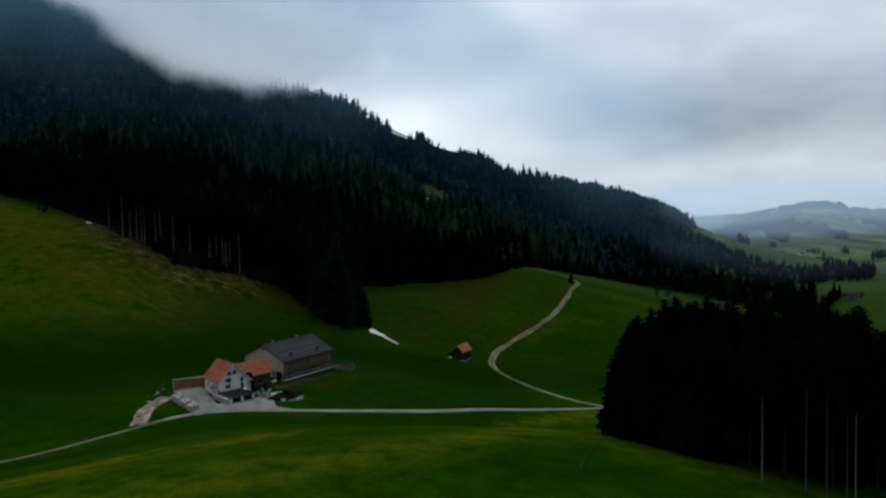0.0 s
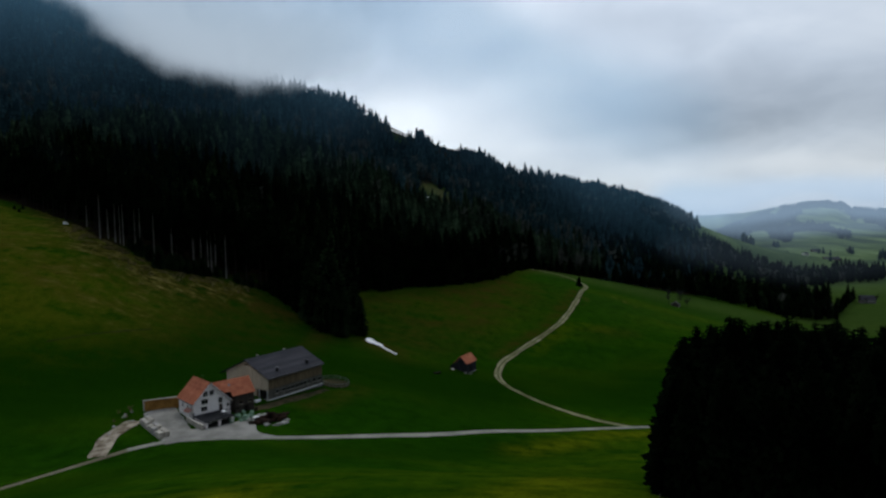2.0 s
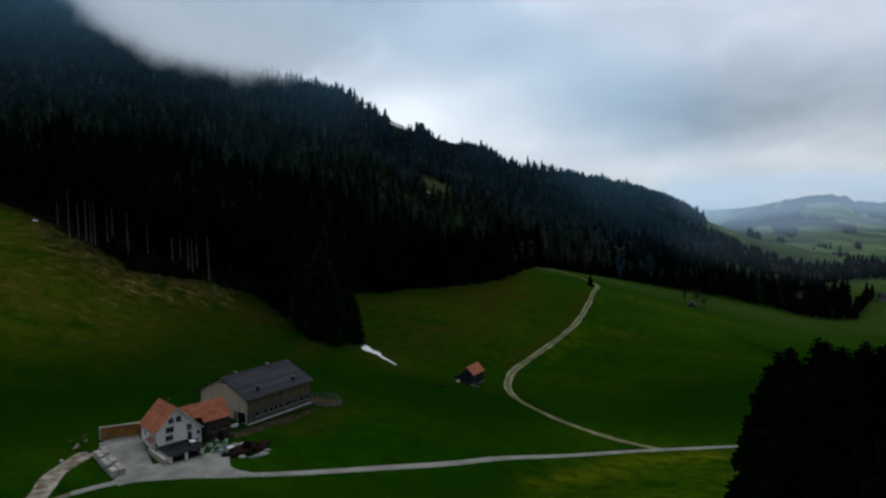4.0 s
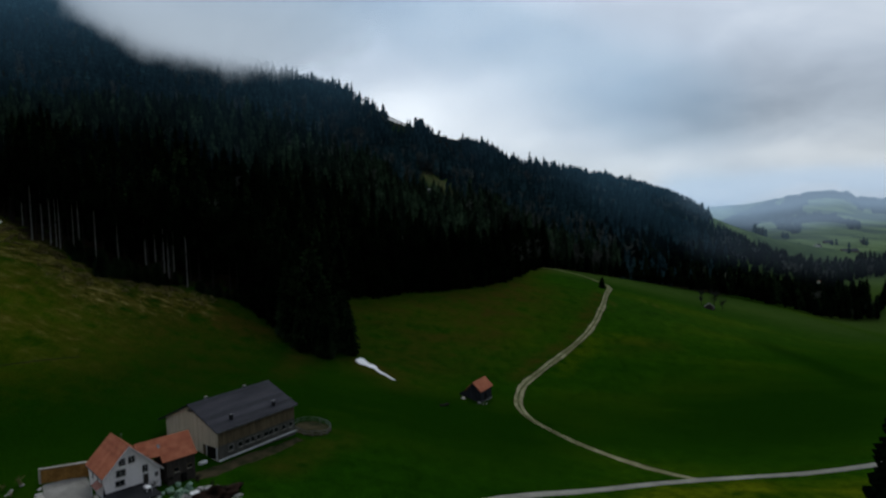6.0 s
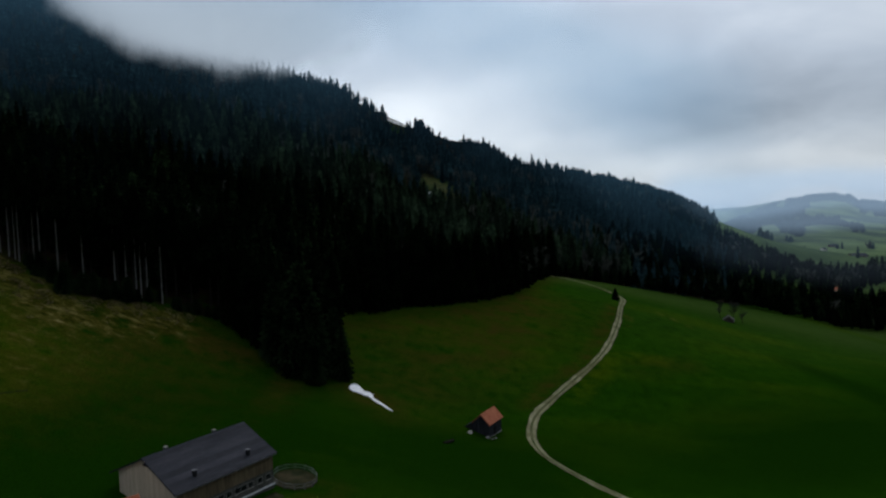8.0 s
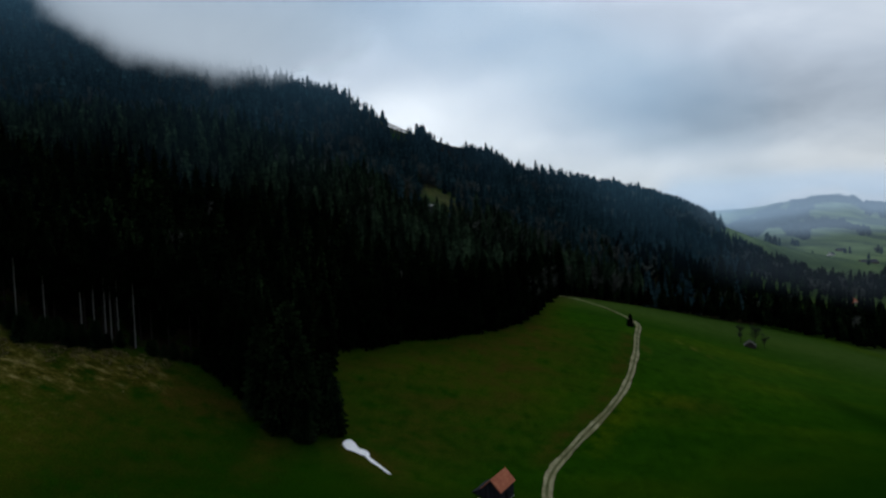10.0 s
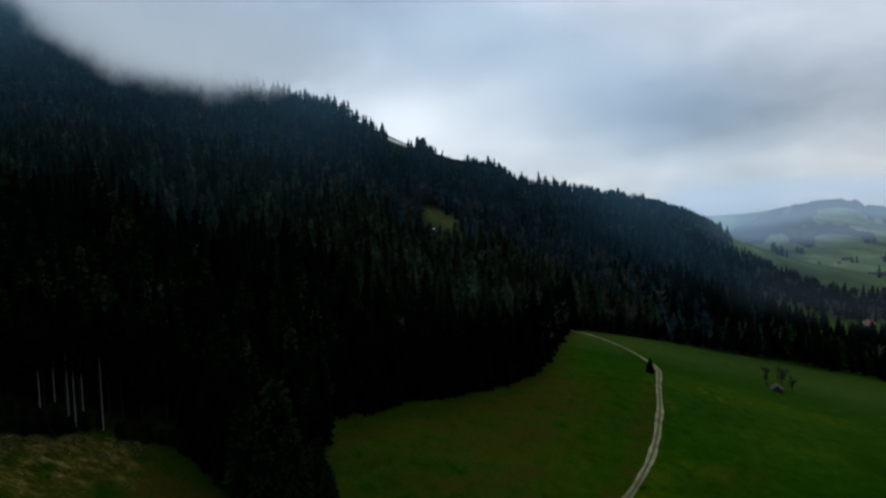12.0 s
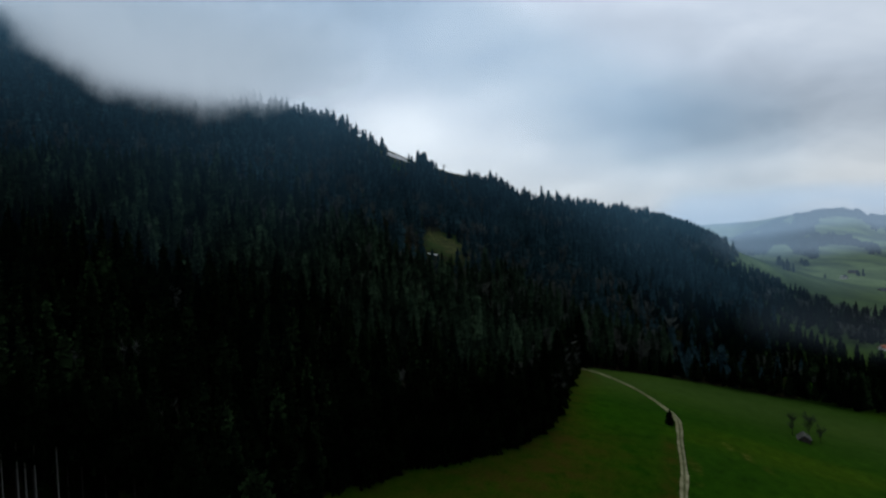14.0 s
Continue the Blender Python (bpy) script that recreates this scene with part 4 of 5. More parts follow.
def lump(seed, size, squash=(1, 1, 1), rough=0.18, level=2):
    """A rounded uneven lump, such as a stone."""
    bm = bmesh.new()
    bmesh.ops.create_icosphere(bm, subdivisions=level, radius=1)
    for v in bm.verts:
        k = 1 + rough * noise.noise(v.co * 1.7 + Vector((seed * 3.1, seed * 1.7, seed))) * 2
        v.co = Vector((v.co.x * squash[0], v.co.y * squash[1], v.co.z * squash[2])) * k * size
    for f in bm.faces:
        f.smooth = level > 2
    return bm


def stand(name, x, y, z, az, label, category, group=""):
    ob = new(name)
    ob.matrix_world = pose(x, y, z, 0, 0, az)
    return tagged(ob, label, category, group)


def roof_half(name, parent, x0, x1, y_ridge, z_ridge, y_eave, z_eave, thick, material, label, courses, course_mat):
    """One slope of a gable roof: a slab with raised courses across it."""
    up = Vector((0, y_ridge - y_eave, z_ridge - z_eave))
    ln = up.length
    up.normalize()
    nrm = Vector((0, -up.z, up.y)) if up.y > 0 else Vector((0, up.z, -up.y))
    if nrm.z < 0:
        nrm = -nrm
    e, r = Vector((0, y_eave, z_eave)), Vector((0, y_ridge, z_ridge))
    lo = [e - nrm * thick, e, r, r - nrm * thick]
    slab = part(name, prism([(p.y, p.z) for p in lo], "x", x0, x1), material, parent, label)
    for k in range(courses):
        a, b = e + up * (ln * k / courses), e + up * (ln * (k + 1) / courses)
        q = [a + nrm * 0.005, a + nrm * (0.07 if course_mat is TILE else 0.035), b + nrm * 0.02, b + nrm * 0.005]
        part("tile_course" if course_mat is TILE else "roof_sheet", prism([(p.y, p.z) for p in q], "x", x0 + 0.01, x1 - 0.01), course_mat, slab)
    return slab


def window(parent, x, y, z, w, h, face, panes=2, frame_mat=None):
    """A window set on a wall; face: the way it looks, '+x', '-x', '+y' or '-y'."""
    frame_mat = frame_mat or WHITE
    s = 1 if face[0] == "+" else -1

    def bx(u0, z0, u1, z1, d0, d1):
        return boxed(x + s * d0, y + u0, z + z0, x + s * d1, y + u1, z + z1) if face[1] == "x" else boxed(x + u0, y + s * d0, z + z0, x + u1, y + s * d1, z + z1)

    f = bx(-w / 2 - 0.09, -h / 2 - 0.09, w / 2 + 0.09, -h / 2, -0.05, 0.07)
    for a in ((-w / 2 - 0.09, h / 2, w / 2 + 0.09, h / 2 + 0.09), (-w / 2 - 0.09, -h / 2, -w / 2, h / 2), (w / 2, -h / 2, w / 2 + 0.09, h / 2)):
        g = bx(*a, -0.05, 0.07)
        me = bpy.data.meshes.new("tmp")
        g.to_mesh(me)
        g.free()
        f.from_mesh(me)
        bpy.data.meshes.remove(me)
    win = part("window", f, frame_mat, parent, "window with a painted frame")
    for k in range(panes):
        u0 = -w / 2 + k * w / panes
        part("pane", bx(u0 + 0.03, -h / 2 + 0.02, u0 + w / panes - 0.03, h / 2 - 0.02, 0.0, 0.025), GLASS, win, "dark glass pane")
    part("sill", bx(-w / 2 - 0.14, -h / 2 - 0.15, w / 2 + 0.14, -h / 2 - 0.09, -0.05, 0.13), CONCRETE_PALE, win)
    return win


# ---- the farmhouse ----
def farmhouse():
    top = stand("farmhouse", -71.06, 187.09, -0.3, -44.76, "white plastered farmhouse with a steep red tiled roof", "house")
    L, RZ = 10.8, 9.55
    part("wall", prism([(-4.35, -1.5), (5.45, -1.8), (5.45, 3.8), (0, 9.3), (-4.35, 5.0)], "x", 0.45, 10.2), PLASTER, top, "white plastered walls")
    for sgn, W, EZ in ((-1, 4.82, 4.66), (1, 5.95, 3.51)):
        roof_half("roof", top, 0, L, 0, RZ, sgn * W, EZ, 0.22, TILE, "red tiled roof slope", 12 if sgn < 0 else 16, TILE)
        part("barge_board", prism([(sgn * W, EZ - 0.30), (sgn * W, EZ + 0.02), (0, RZ + 0.02), (0, RZ - 0.30)], "x", L - 0.02, L + 0.07), WHITE, top, "pale board along the gable edge")
        part("gutter", boxed(0.1, sgn * (W + 0.02) - 0.07, EZ - 0.22, L - 0.1, sgn * (W + 0.02) + 0.07, EZ - 0.08), METAL, top, "grey metal gutter")
    part("ridge_tiles", prism([(-0.22, RZ - 0.12), (0, RZ + 0.12), (0.22, RZ - 0.12)], "x", 0, L), TILE, top)
    X = 10.2
    for y, z, w, h, p in ((-1.25, 6.75, 1.0, 1.05, 2), (0.45, 6.75, 1.0, 1.05, 2), (-1.55, 4.75, 1.5, 1.05, 2), (2.75, 4.3, 0.85, 1.2, 2), (-1.75, 2.9, 1.45, 0.85, 2), (4.75, 2.6, 0.45, 0.6, 1)):
        window(top, X, y, z, w, h, "+x", p, PLANK_DARK)
    door = part("door", boxed(X - 0.03, 2.3, 1.4, X + 0.06, 3.25, 3.2), PLANK_DARK, top, "dark wooden terrace door")
    part("handle", boxed(X + 0.06, 2.38, 2.3, X + 0.12, 2.5, 2.34), METAL, door)
    for x, z in ((3.0, 3.2), (6.2, 3.2), (8.4, 3.3)):
        window(top, x, -4.35, z, 0.9, 1.0, "-y", 2)
    part("awning", prism([(-4.36, 2.95), (-5.5, 2.35), (-5.5, 2.42), (-4.36, 3.05)], "x", 5.6, 9.2), CLOTH, top, "faded red awning on the side wall")
    for x in (5.75, 9.05):
        part("post", boxed(x - 0.06, -5.48, -0.4, x + 0.06, -5.36, 2.38), WHITE, top)
    part("side_door", boxed(9.25, -4.42, 0.3, 10.1, -4.33, 2.3), DARK, top, "dark side doorway")
    ant = part("aerial", boxed(6.0, 0.1, RZ - 0.2, 6.06, 0.16, RZ + 1.3), METAL, top, "thin aerial on the roof")
    for z, w in ((1.2, 0.5), (1.0, 0.38), (0.8, 0.3)):
        part("aerial_rod", boxed(6.02, 0.13 - w, RZ + z, 6.05, 0.13 + w, RZ + z + 0.03), METAL, ant)
    return top


def garage_block():
    """The flat-roofed garages in front of the gable, with the terrace on top."""
    top = stand("garage", -71.06, 187.09, -0.3, -44.76, "flat-roofed double garage under a dark terrace", "garage")
    X0, X1, Y0, Y1, Z0, ZT = 10.3, 17.6, -4.5, 2.7, -1.6, 1.45
    part("wall", boxed(X0, Y0, Z0, X1 - 0.35, Y1, ZT - 0.02), PLASTER, top, "white garage walls")
    front = bmesh.new()
    for a, b in ((Y0, Y0 + 0.4), (Y0 + 3.2, Y0 + 3.75), (Y0 + 6.7, Y1)):
        box(front, X1 - 0.35, a, Z0, X1, b, ZT - 0.02)
    box(front, X1 - 0.35, Y0, ZT - 0.16, X1, Y1, ZT - 0.021)
    part("front_wall", front, PLASTER, top, "white piers between the garage doors")
    for a, b in ((Y0 + 0.4, Y0 + 3.2), (Y0 + 3.75, Y0 + 6.7)):
        d = part("garage_door", boxed(X1 - 0.33, a, Z0, X1 - 0.24, b, ZT - 0.16), DARK, top, "dark garage door")
        for k in range(4):
            part("door_board", boxed(X1 - 0.24, a + 0.05 + k * (b - a) / 4, Z0, X1 - 0.21, a - 0.03 + (k + 1) * (b - a) / 4, ZT - 0.2), DARK, d)
    part("flat_roof", boxed(X0 - 0.05, Y0 - 0.25, ZT, X1 + 0.3, Y1 + 0.25, ZT + 0.22, bevel=0.03), TAR, top, "dark terrace roof")
    rail = part("parapet", boxed(X0 - 2.2, Y0 - 1.25, Z0, X1 + 0.25, Y0 - 0.85, 1.15), CONCRETE_PALE, top, "pale concrete side wall with a coping")
    part("coping", boxed(X0 - 2.25, Y0 - 1.32, 1.15, X1 + 0.3, Y0 - 0.78, 1.27), CONCRETE_PALE, rail)
    return top


def terrace_table():
    top = stand("terrace_table", -59.6, 178.0, 1.37, -44.76, "white garden table on the dark terrace", "table")
    part("tabletop", boxed(-0.9, -0.5, 0.70, 0.9, 0.5, 0.75, bevel=0.02), WHITE, top)
    for x in (-0.8, 0.8):
        for y in (-0.4, 0.4):
            part("leg", boxed(x - 0.03, y - 0.03, 0, x + 0.03, y + 0.03, 0.70), WHITE, top)


def annex():
    top = stand("annex", -61.86, 184.65, -0.3, 46.14, "low timber annex with a red tiled roof between house and barn", "annex")
    L0, L1, W, RZ, EZ = -3.2, 7.4, 3.66, 8.69, 4.88
    part("wall", prism([(-3.1, -1.5), (3.1, -1.5), (3.1, 5.2), (0, 8.35), (-3.1, 5.2)], "x", 1.55, 7.0), PLANK_DARK, top, "dark timber walls")
    roof_half("roof", top, L0, L1, 0, RZ, W, EZ, 0.2, TILE, "red tiled roof slope", 10, TILE)
    for a, b, e in ((L0, -1.3, 1.85), (-1.3, -0.3, 2.5), (-0.3, 0.6, 2.55)):
        roof_half("roof", top, a, b, 0, RZ, -e, RZ - e * (RZ - EZ) / W, 0.2, TILE, "red tiled roof slope", 7, TILE)
    roof_half("roof", top, 0.6, L1, 0, RZ, -W, EZ, 0.2, TILE, "red tiled roof slope", 10, TILE)
    part("ridge_tiles", prism([(-0.2, RZ - 0.1), (0, RZ + 0.1), (0.2, RZ - 0.1)], "x", L0, L1), TILE, top)
    for x in np.arange(1.6, 6.6, 0.55):
        part("board", boxed(x, -3.14, -0.9, x + 0.5, -3.09, 5.05), PLANK_DARK, top)
    window(top, 3.3, -3.14, 2.6, 0.9, 0.8, "-y", 2, PLANK)
    window(top, 5.9, -3.14, 2.6, 0.9, 0.8, "-y", 2, PLANK)
    part("door", boxed(4.1, -3.2, -0.7, 5.3, -3.13, 1.5), DARK, top, "dark panel for the open doorway")
    part("roof_hatch", prism([(-1.0, 7.75), (-1.5, 7.23), (-1.5, 7.33), (-1.0, 7.85)], "x", 0.6, 1.1), METAL, top, "small roof light")


def barn():
    top = stand("barn", -61.09, 199.76, -0.5, 55.61, "large weathered timber barn with a grey roof", "barn")
    L, W, RZ, EZ = 22.5, 10.34, 11.04, 6.57
    part("wall", prism([(-9.6, -2.0), (9.6, -2.0), (9.6, 6.75), (0, 10.75), (-9.6, 6.75)], "x", 0.75, 21.8), PLANK, top, "brown timber walls")
    for sgn, reach, low in ((-1, W, EZ), (1, 12.1, RZ - 12.1 * (RZ - EZ) / W)):
        roof_half("roof", top, 0, L, 0, RZ, sgn * reach, low, 0.25, SHEET, "dark grey sheet roof slope", 8, SHEET)
        part("gutter", boxed(0.2, sgn * (reach + 0.03) - 0.08, low - 0.24, L - 0.2, sgn * (reach + 0.03) + 0.08, low - 0.08), METAL, top)
    part("ridge_cap", prism([(-0.35, RZ - 0.13), (0, RZ + 0.12), (0.35, RZ - 0.13)], "x", 0, L), SHEET, top)
    # the near gable, clad with pale upright boards
    for k in range(32):
        y = -9.55 + k * 0.6
        hi = min(6.75 + (9.6 - abs(y + 0.3)) * 0.415, 10.5)
        lo = 2.9 if y < -4.2 else -0.6
        part("gable_board", boxed(0.66, y, lo, 0.74, y + 0.595, hi), PLANK_PALE, top)
    part("vent_slot", boxed(0.60, -0.8, 9.35, 0.67, 0.8, 9.75), DARK, top, "dark vent under the gable")
    part("plinth", boxed(0.60, -9.75, -2.0, 0.80, -4.4, 0.35), CONCRETE_PALE, top)
    # the wall is not cut: the shade of the inside is a dark panel
    gate = part("gateway", boxed(0.62, -9.0, 0.36, 0.76, -5.7, 2.85), DARK, top, "dark panel for the open gateway in the gable")
    part("jamb", boxed(0.55, -9.25, 0.1, 0.75, -9.0, 3.0), WHITE, gate)
    part("jamb", boxed(0.55, -5.7, 0.1, 0.75, -5.45, 3.0), WHITE, gate)
    part("lintel", boxed(0.55, -9.25, 3.0, 0.75, -5.45, 3.2), PLANK_PALE, gate)
    # the long side: stone base, window band, boards above
    part("base_wall", boxed(0.7, -9.78, -2.0, 21.85, -9.55, 1.0), STABLE, top, "dark grey base wall")
    part("ledge", boxed(0.6, -10.0, 0.10, 21.9, -9.78, 0.36), WHITE, top, "white ledge along the base")
    part("band", boxed(0.75, -9.68, 1.0, 21.8, -9.56, 3.3), STABLE, top, "grey boarded band with the stable windows")
    for k in range(35):
        part("side_board", boxed(0.8 + k * 0.6, -9.72, 3.3, 1.36 + k * 0.6, -9.6, 6.6), PLANK, top)
    for x, w in ((3.8, 0.9), (6.2, 0.9), (8.1, 1.0), (9.4, 1.0), (11.2, 0.9), (13.2, 1.0), (14.6, 1.0), (16.2, 0.9), (18.4, 0.9), (20.5, 0.9)):
        window(top, x, -9.68, 2.1, w * 1.3, 1.1, "-y", 2, CONCRETE)
    # vents on the roof
    for x, y in ((5.4, -8.0), (17.0, -8.2), (5.0, 0.4), (15.5, 0.4)):
        z = RZ - abs(y) * (RZ - EZ) / W - (0.45 if y > 0 else 0)
        v = part("roof_vent", boxed(x - 0.28, y - 0.28, z - 0.1, x + 0.28, y + 0.28, z + 1.0), TAR if y < 0 else METAL, top, "dark metal roof vent")
        part("vent_cap", boxed(x - 0.36, y - 0.36, z + 1.0, x + 0.36, y + 0.36, z + 1.14), CONCRETE if y > 0 else METAL, v)
    return top


def pen():
    top = stand("animal_pen", -37.6, 216.8, 0, 0, "round trampled yard with a metal fence beside the barn", "pen")
    n, rr = 14, 4.6
    gz = [float(land(-37.6 + rr * math.cos(2 * math.pi * k / n), 216.8 + rr * math.sin(2 * math.pi * k / n))) for k in range(n)]
    bm = bmesh.new()
    c = bm.verts.new((0, 0, float(land(-37.6, 216.8)) + 0.12))
    ring = [bm.verts.new((rr * math.cos(2 * math.pi * k / n), rr * math.sin(2 * math.pi * k / n), gz[k] + 0.10)) for k in range(n)]
    for k in range(n):
        bm.faces.new((c, ring[k], ring[(k + 1) % n]))
    part("yard", bm, DIRT, top, "trampled grassy yard")
    for k in range(n):
        a, b = 2 * math.pi * k / n, 2 * math.pi * (k + 1) / n
        p, q = Vector((rr * math.cos(a), rr * math.sin(a), gz[k])), Vector((rr * math.cos(b), rr * math.sin(b), gz[(k + 1) % n]))
        part("post", boxed(p.x - 0.06, p.y - 0.06, p.z - 0.3, p.x + 0.06, p.y + 0.06, p.z + 1.35), METAL, top)
        for z in (0.55, 1.2):
            bm = bmesh.new()
            d = (q - p)
            side = Vector((-d.y, d.x, 0)).normalized() * 0.035
            vs = [bm.verts.new(v + Vector((0, 0, z + e))) for v, e in ((p - side, -0.05), (p + side, -0.05), (q + side, -0.05), (q - side, -0.05), (p - side, 0.05), (p + side, 0.05), (q + side, 0.05), (q - side, 0.05))]
            for f in ((0, 1, 2, 3), (7, 6, 5, 4), (0, 4, 5, 1), (1, 5, 6, 2), (2, 6, 7, 3), (3, 7, 4, 0)):
                bm.faces.new([vs[i] for i in f])
            part("rail", bm, METAL, top)


def sheet_of(name, outline, lift, material):
    """A paved sheet on the ground inside a smooth closed outline."""
    c = curve_through(outline + outline[:1], 0.8)[:-1]
    mid = c.mean(0)
    n, rings = len(c), (0.15, 0.4, 0.6, 0.8, 0.95, 1.0)
    V = [(*mid, float(land(*mid)) + lift)]
    for s in rings:
        q = mid + (c - mid) * s
        V.extend(np.column_stack([q, land(q[:, 0], q[:, 1]) + (lift if s < 1 else -0.1)]).tolist())
    F = [(0, 1 + k, 1 + (k + 1) % n) for k in range(n)]
    for g in range(len(rings) - 1):
        a = 1 + g * n
        F.extend((a + k, a + n + k, a + n + (k + 1) % n, a + (k + 1) % n) for k in range(n))
    bm = bmesh.new()
    vs = [bm.verts.new(v) for v in V]
    for f in F:
        bm.faces.new([vs[k] for k in f])
    bmesh.ops.recalc_face_normals(bm, faces=bm.faces)
    return part(name, bm, material)


APRON = [(-70, 162.3), (-62, 163.8), (-53, 164.9), (-46, 166.5), (-42.5, 168.6), (-46, 169.6), (-48.6, 171.5), (-50, 174.5), (-51.5, 177.8), (-55, 178.5), (-59, 176), (-66, 171), (-70, 168)]


def yard():
    """The paved yard, the side wall, and all that lies about the farm."""
    tagged(ribbon("pavement", [(-64, 163), (-69, 170), (-74, 177.5), (-79.5, 185)], [-3.9, -3.3, 0, 3.3, 3.9], 0.13, CONCRETE, 0.05), "grey concrete drive beside the farmhouse", "pavement", kind="structure")
    tagged(sheet_of("pavement", APRON, 0.17, CONCRETE), "grey concrete apron before the garages", "pavement", kind="structure")
    tagged(ribbon("path", [(-80.2, 155), (-82, 161), (-84, 168), (-83, 177)], [-2.6, -1.6, 0, 1.6, 2.4], 0.10, PALE_DIRT, 0.35), "pale dirt path branching off the lane", "path", kind="structure")
    tagged(ribbon("path", [(-55, 187), (-50.5, 192), (-46.5, 198), (-42, 205), (-39, 210)], [-2.2, -1.2, 0, 1.0, 1.8], 0.08, DIRT, 0.9), "trampled bare earth along the barn", "path", kind="structure")
    # the brown wall behind the yard
    wall = stand("timber_wall", -83.2, 183.6, float(land(-82, 184)) - 0.2, 22, "brown timber retaining wall with a pale coping", "wall")
    for k in range(9):
        part("board", boxed(0.05 + k * 0.95, -0.14, -0.6, 0.97 + k * 0.95, 0.0, 2.95), RUST, wall)
    part("backing", boxed(0, 0, -0.8, 8.65, 0.3, 2.95), RUST, wall)
    part("coping", boxed(-0.1, -0.25, 2.95, 8.75, 0.4, 3.12), CONCRETE_PALE, wall, "pale concrete coping")
    part("end_post", boxed(-0.35, -0.3, -0.8, 0.0, 0.4, 3.2), CONCRETE_PALE, wall)
    # the stack of blocks along the drive
    r = random.Random(4)
    a, b = Vector((-80.2, 177.4)), Vector((-69.2, 165.6))
    d = (b - a).normalized()
    side = Vector((-d.y, d.x))
    az = math.degrees(math.atan2(d.y, d.x))
    stack = stand("block_stack", 0, 0, 0, 0, "long stack of pale stone blocks along the drive", "stone stack")
    n = 11
    for k in range(n):
        for row in range(2):
            for lay in range(2 if (k + row) % 4 else 1):
                c = a + d * (0.7 + k * 1.42) + side * ((row - 0.5) * 1.35 - 0.2)
                z = float(land(c.x, c.y)) - 0.15 + lay * 0.82
                bm = boxed(-0.66, -0.6, 0, 0.66, 0.6, 0.78 + r.uniform(-0.06, 0.06), bevel=0.07)
                o = part("block", bm, CONCRETE_PALE if r.random() < 0.6 else STONE, stack)
                o.matrix_world = pose(c.x, c.y, z, 0, 0, az + r.uniform(-5, 5))
    # wrapped bales before the annex
    spots = []
    for k in range(34):
        u, v = r.uniform(0, 1), r.uniform(-1, 1)
        spots.append((-58.8 + 6.0 * u + 1.3 * v, 178.0 + 4.2 * u - 1.9 * v, 1 if k > 24 else 0))
    for k, (x, y, up) in enumerate(spots):
        b = lump(k + 2, r.uniform(0.40, 0.56), (1, 0.95, 0.80), 0.22, 2)
        ob = part("bale", b, FILM)
        ob.matrix_world = pose(x, y, float(land(x, y)) + 0.32 + up * 0.68, r.uniform(-14, 14), r.uniform(-14, 14), r.uniform(0, 180))
        tagged(ob, "small wrapped pale green bale in a heap", "bale", "bales before the annex")
    # the manure heap and the stones round it
    heap = lump(31, 1, (3.5, 2.5, 1.45), 0.50, 4)
    ob = part("manure_heap", heap, MANURE)
    ob.matrix_world = pose(-48.2, 181.0, float(land(-48.2, 181.0)) + 0.1, 0, 0, 30)
    tagged(ob, "dark brown manure heap", "manure heap")
    ob = part("manure_heap", lump(37, 1, (2.0, 1.3, 0.6), 0.30, 4), MANURE)
    ob.matrix_world = pose(-51.0, 177.4, float(land(-51, 177.4)) + 0.1, 0, 0, 30)
    tagged(ob, "small dark manure heap beside the stones", "manure heap")
    for k in range(26):
        t = 2 * math.pi * (k + 7) / 30
        x, y = -48.6 + 4.6 * math.cos(t) + r.uniform(-0.7, 0.7), 180.6 + 3.4 * math.sin(t) + r.uniform(-0.6, 0.6)
        sz = r.uniform(0.2, 0.75)
        ob = part("boulder", lump(60 + k, sz, (1.25, 0.9, 0.65), 0.22, 2), STONE)
        ob.matrix_world = pose(x, y, float(land(x, y)) + 0.2 * sz, 0, 0, r.uniform(0, 180))
        tagged(ob, "pale rough boulder by the manure heap", "boulder", "boulders round the heap")
    tub = stand("water_tub", -51.9, 180.1, float(land(-51.9, 180.1)) - 0.05, 20, "white round water tub on the yard", "tub")
    bm = bmesh.new()
    bmesh.ops.create_cone(bm, cap_ends=True, segments=20, radius1=0.75, radius2=0.85, depth=0.8)
    bmesh.ops.translate(bm, verts=bm.verts, vec=(0, 0, 0.4))
    part("tub", bm, WHITE, tub)
    bm = bmesh.new()
    bmesh.ops.create_cone(bm, cap_ends=True, segments=20, radius1=0.9, radius2=0.9, depth=0.06)
    bmesh.ops.translate(bm, verts=bm.verts, vec=(0, 0, 0.82))
    part("rim", bm, WHITE, tub)
    trough = stand("trough", -55.6, 193.4, float(land(-55.6, 193.4)), 55, "white feeding trough at the barn gateway", "trough")
    part("basin", boxed(-0.9, -0.4, 0, 0.9, 0.4, 0.55, bevel=0.05), WHITE, trough)
    for k in range(9):
        x, y = -83.5 + r.uniform(-3.5, 2.0), 176 + r.uniform(-8, 7)
        ob = part("boulder", lump(90 + k, r.uniform(0.25, 0.5), (1.3, 0.9, 0.6), 0.22, 2), STONE)
        ob.matrix_world = pose(x, y, float(land(x, y)) + 0.08, 0, 0, r.uniform(0, 180))
        tagged(ob, "pale stone beside the dirt path", "boulder", "stones by the path")


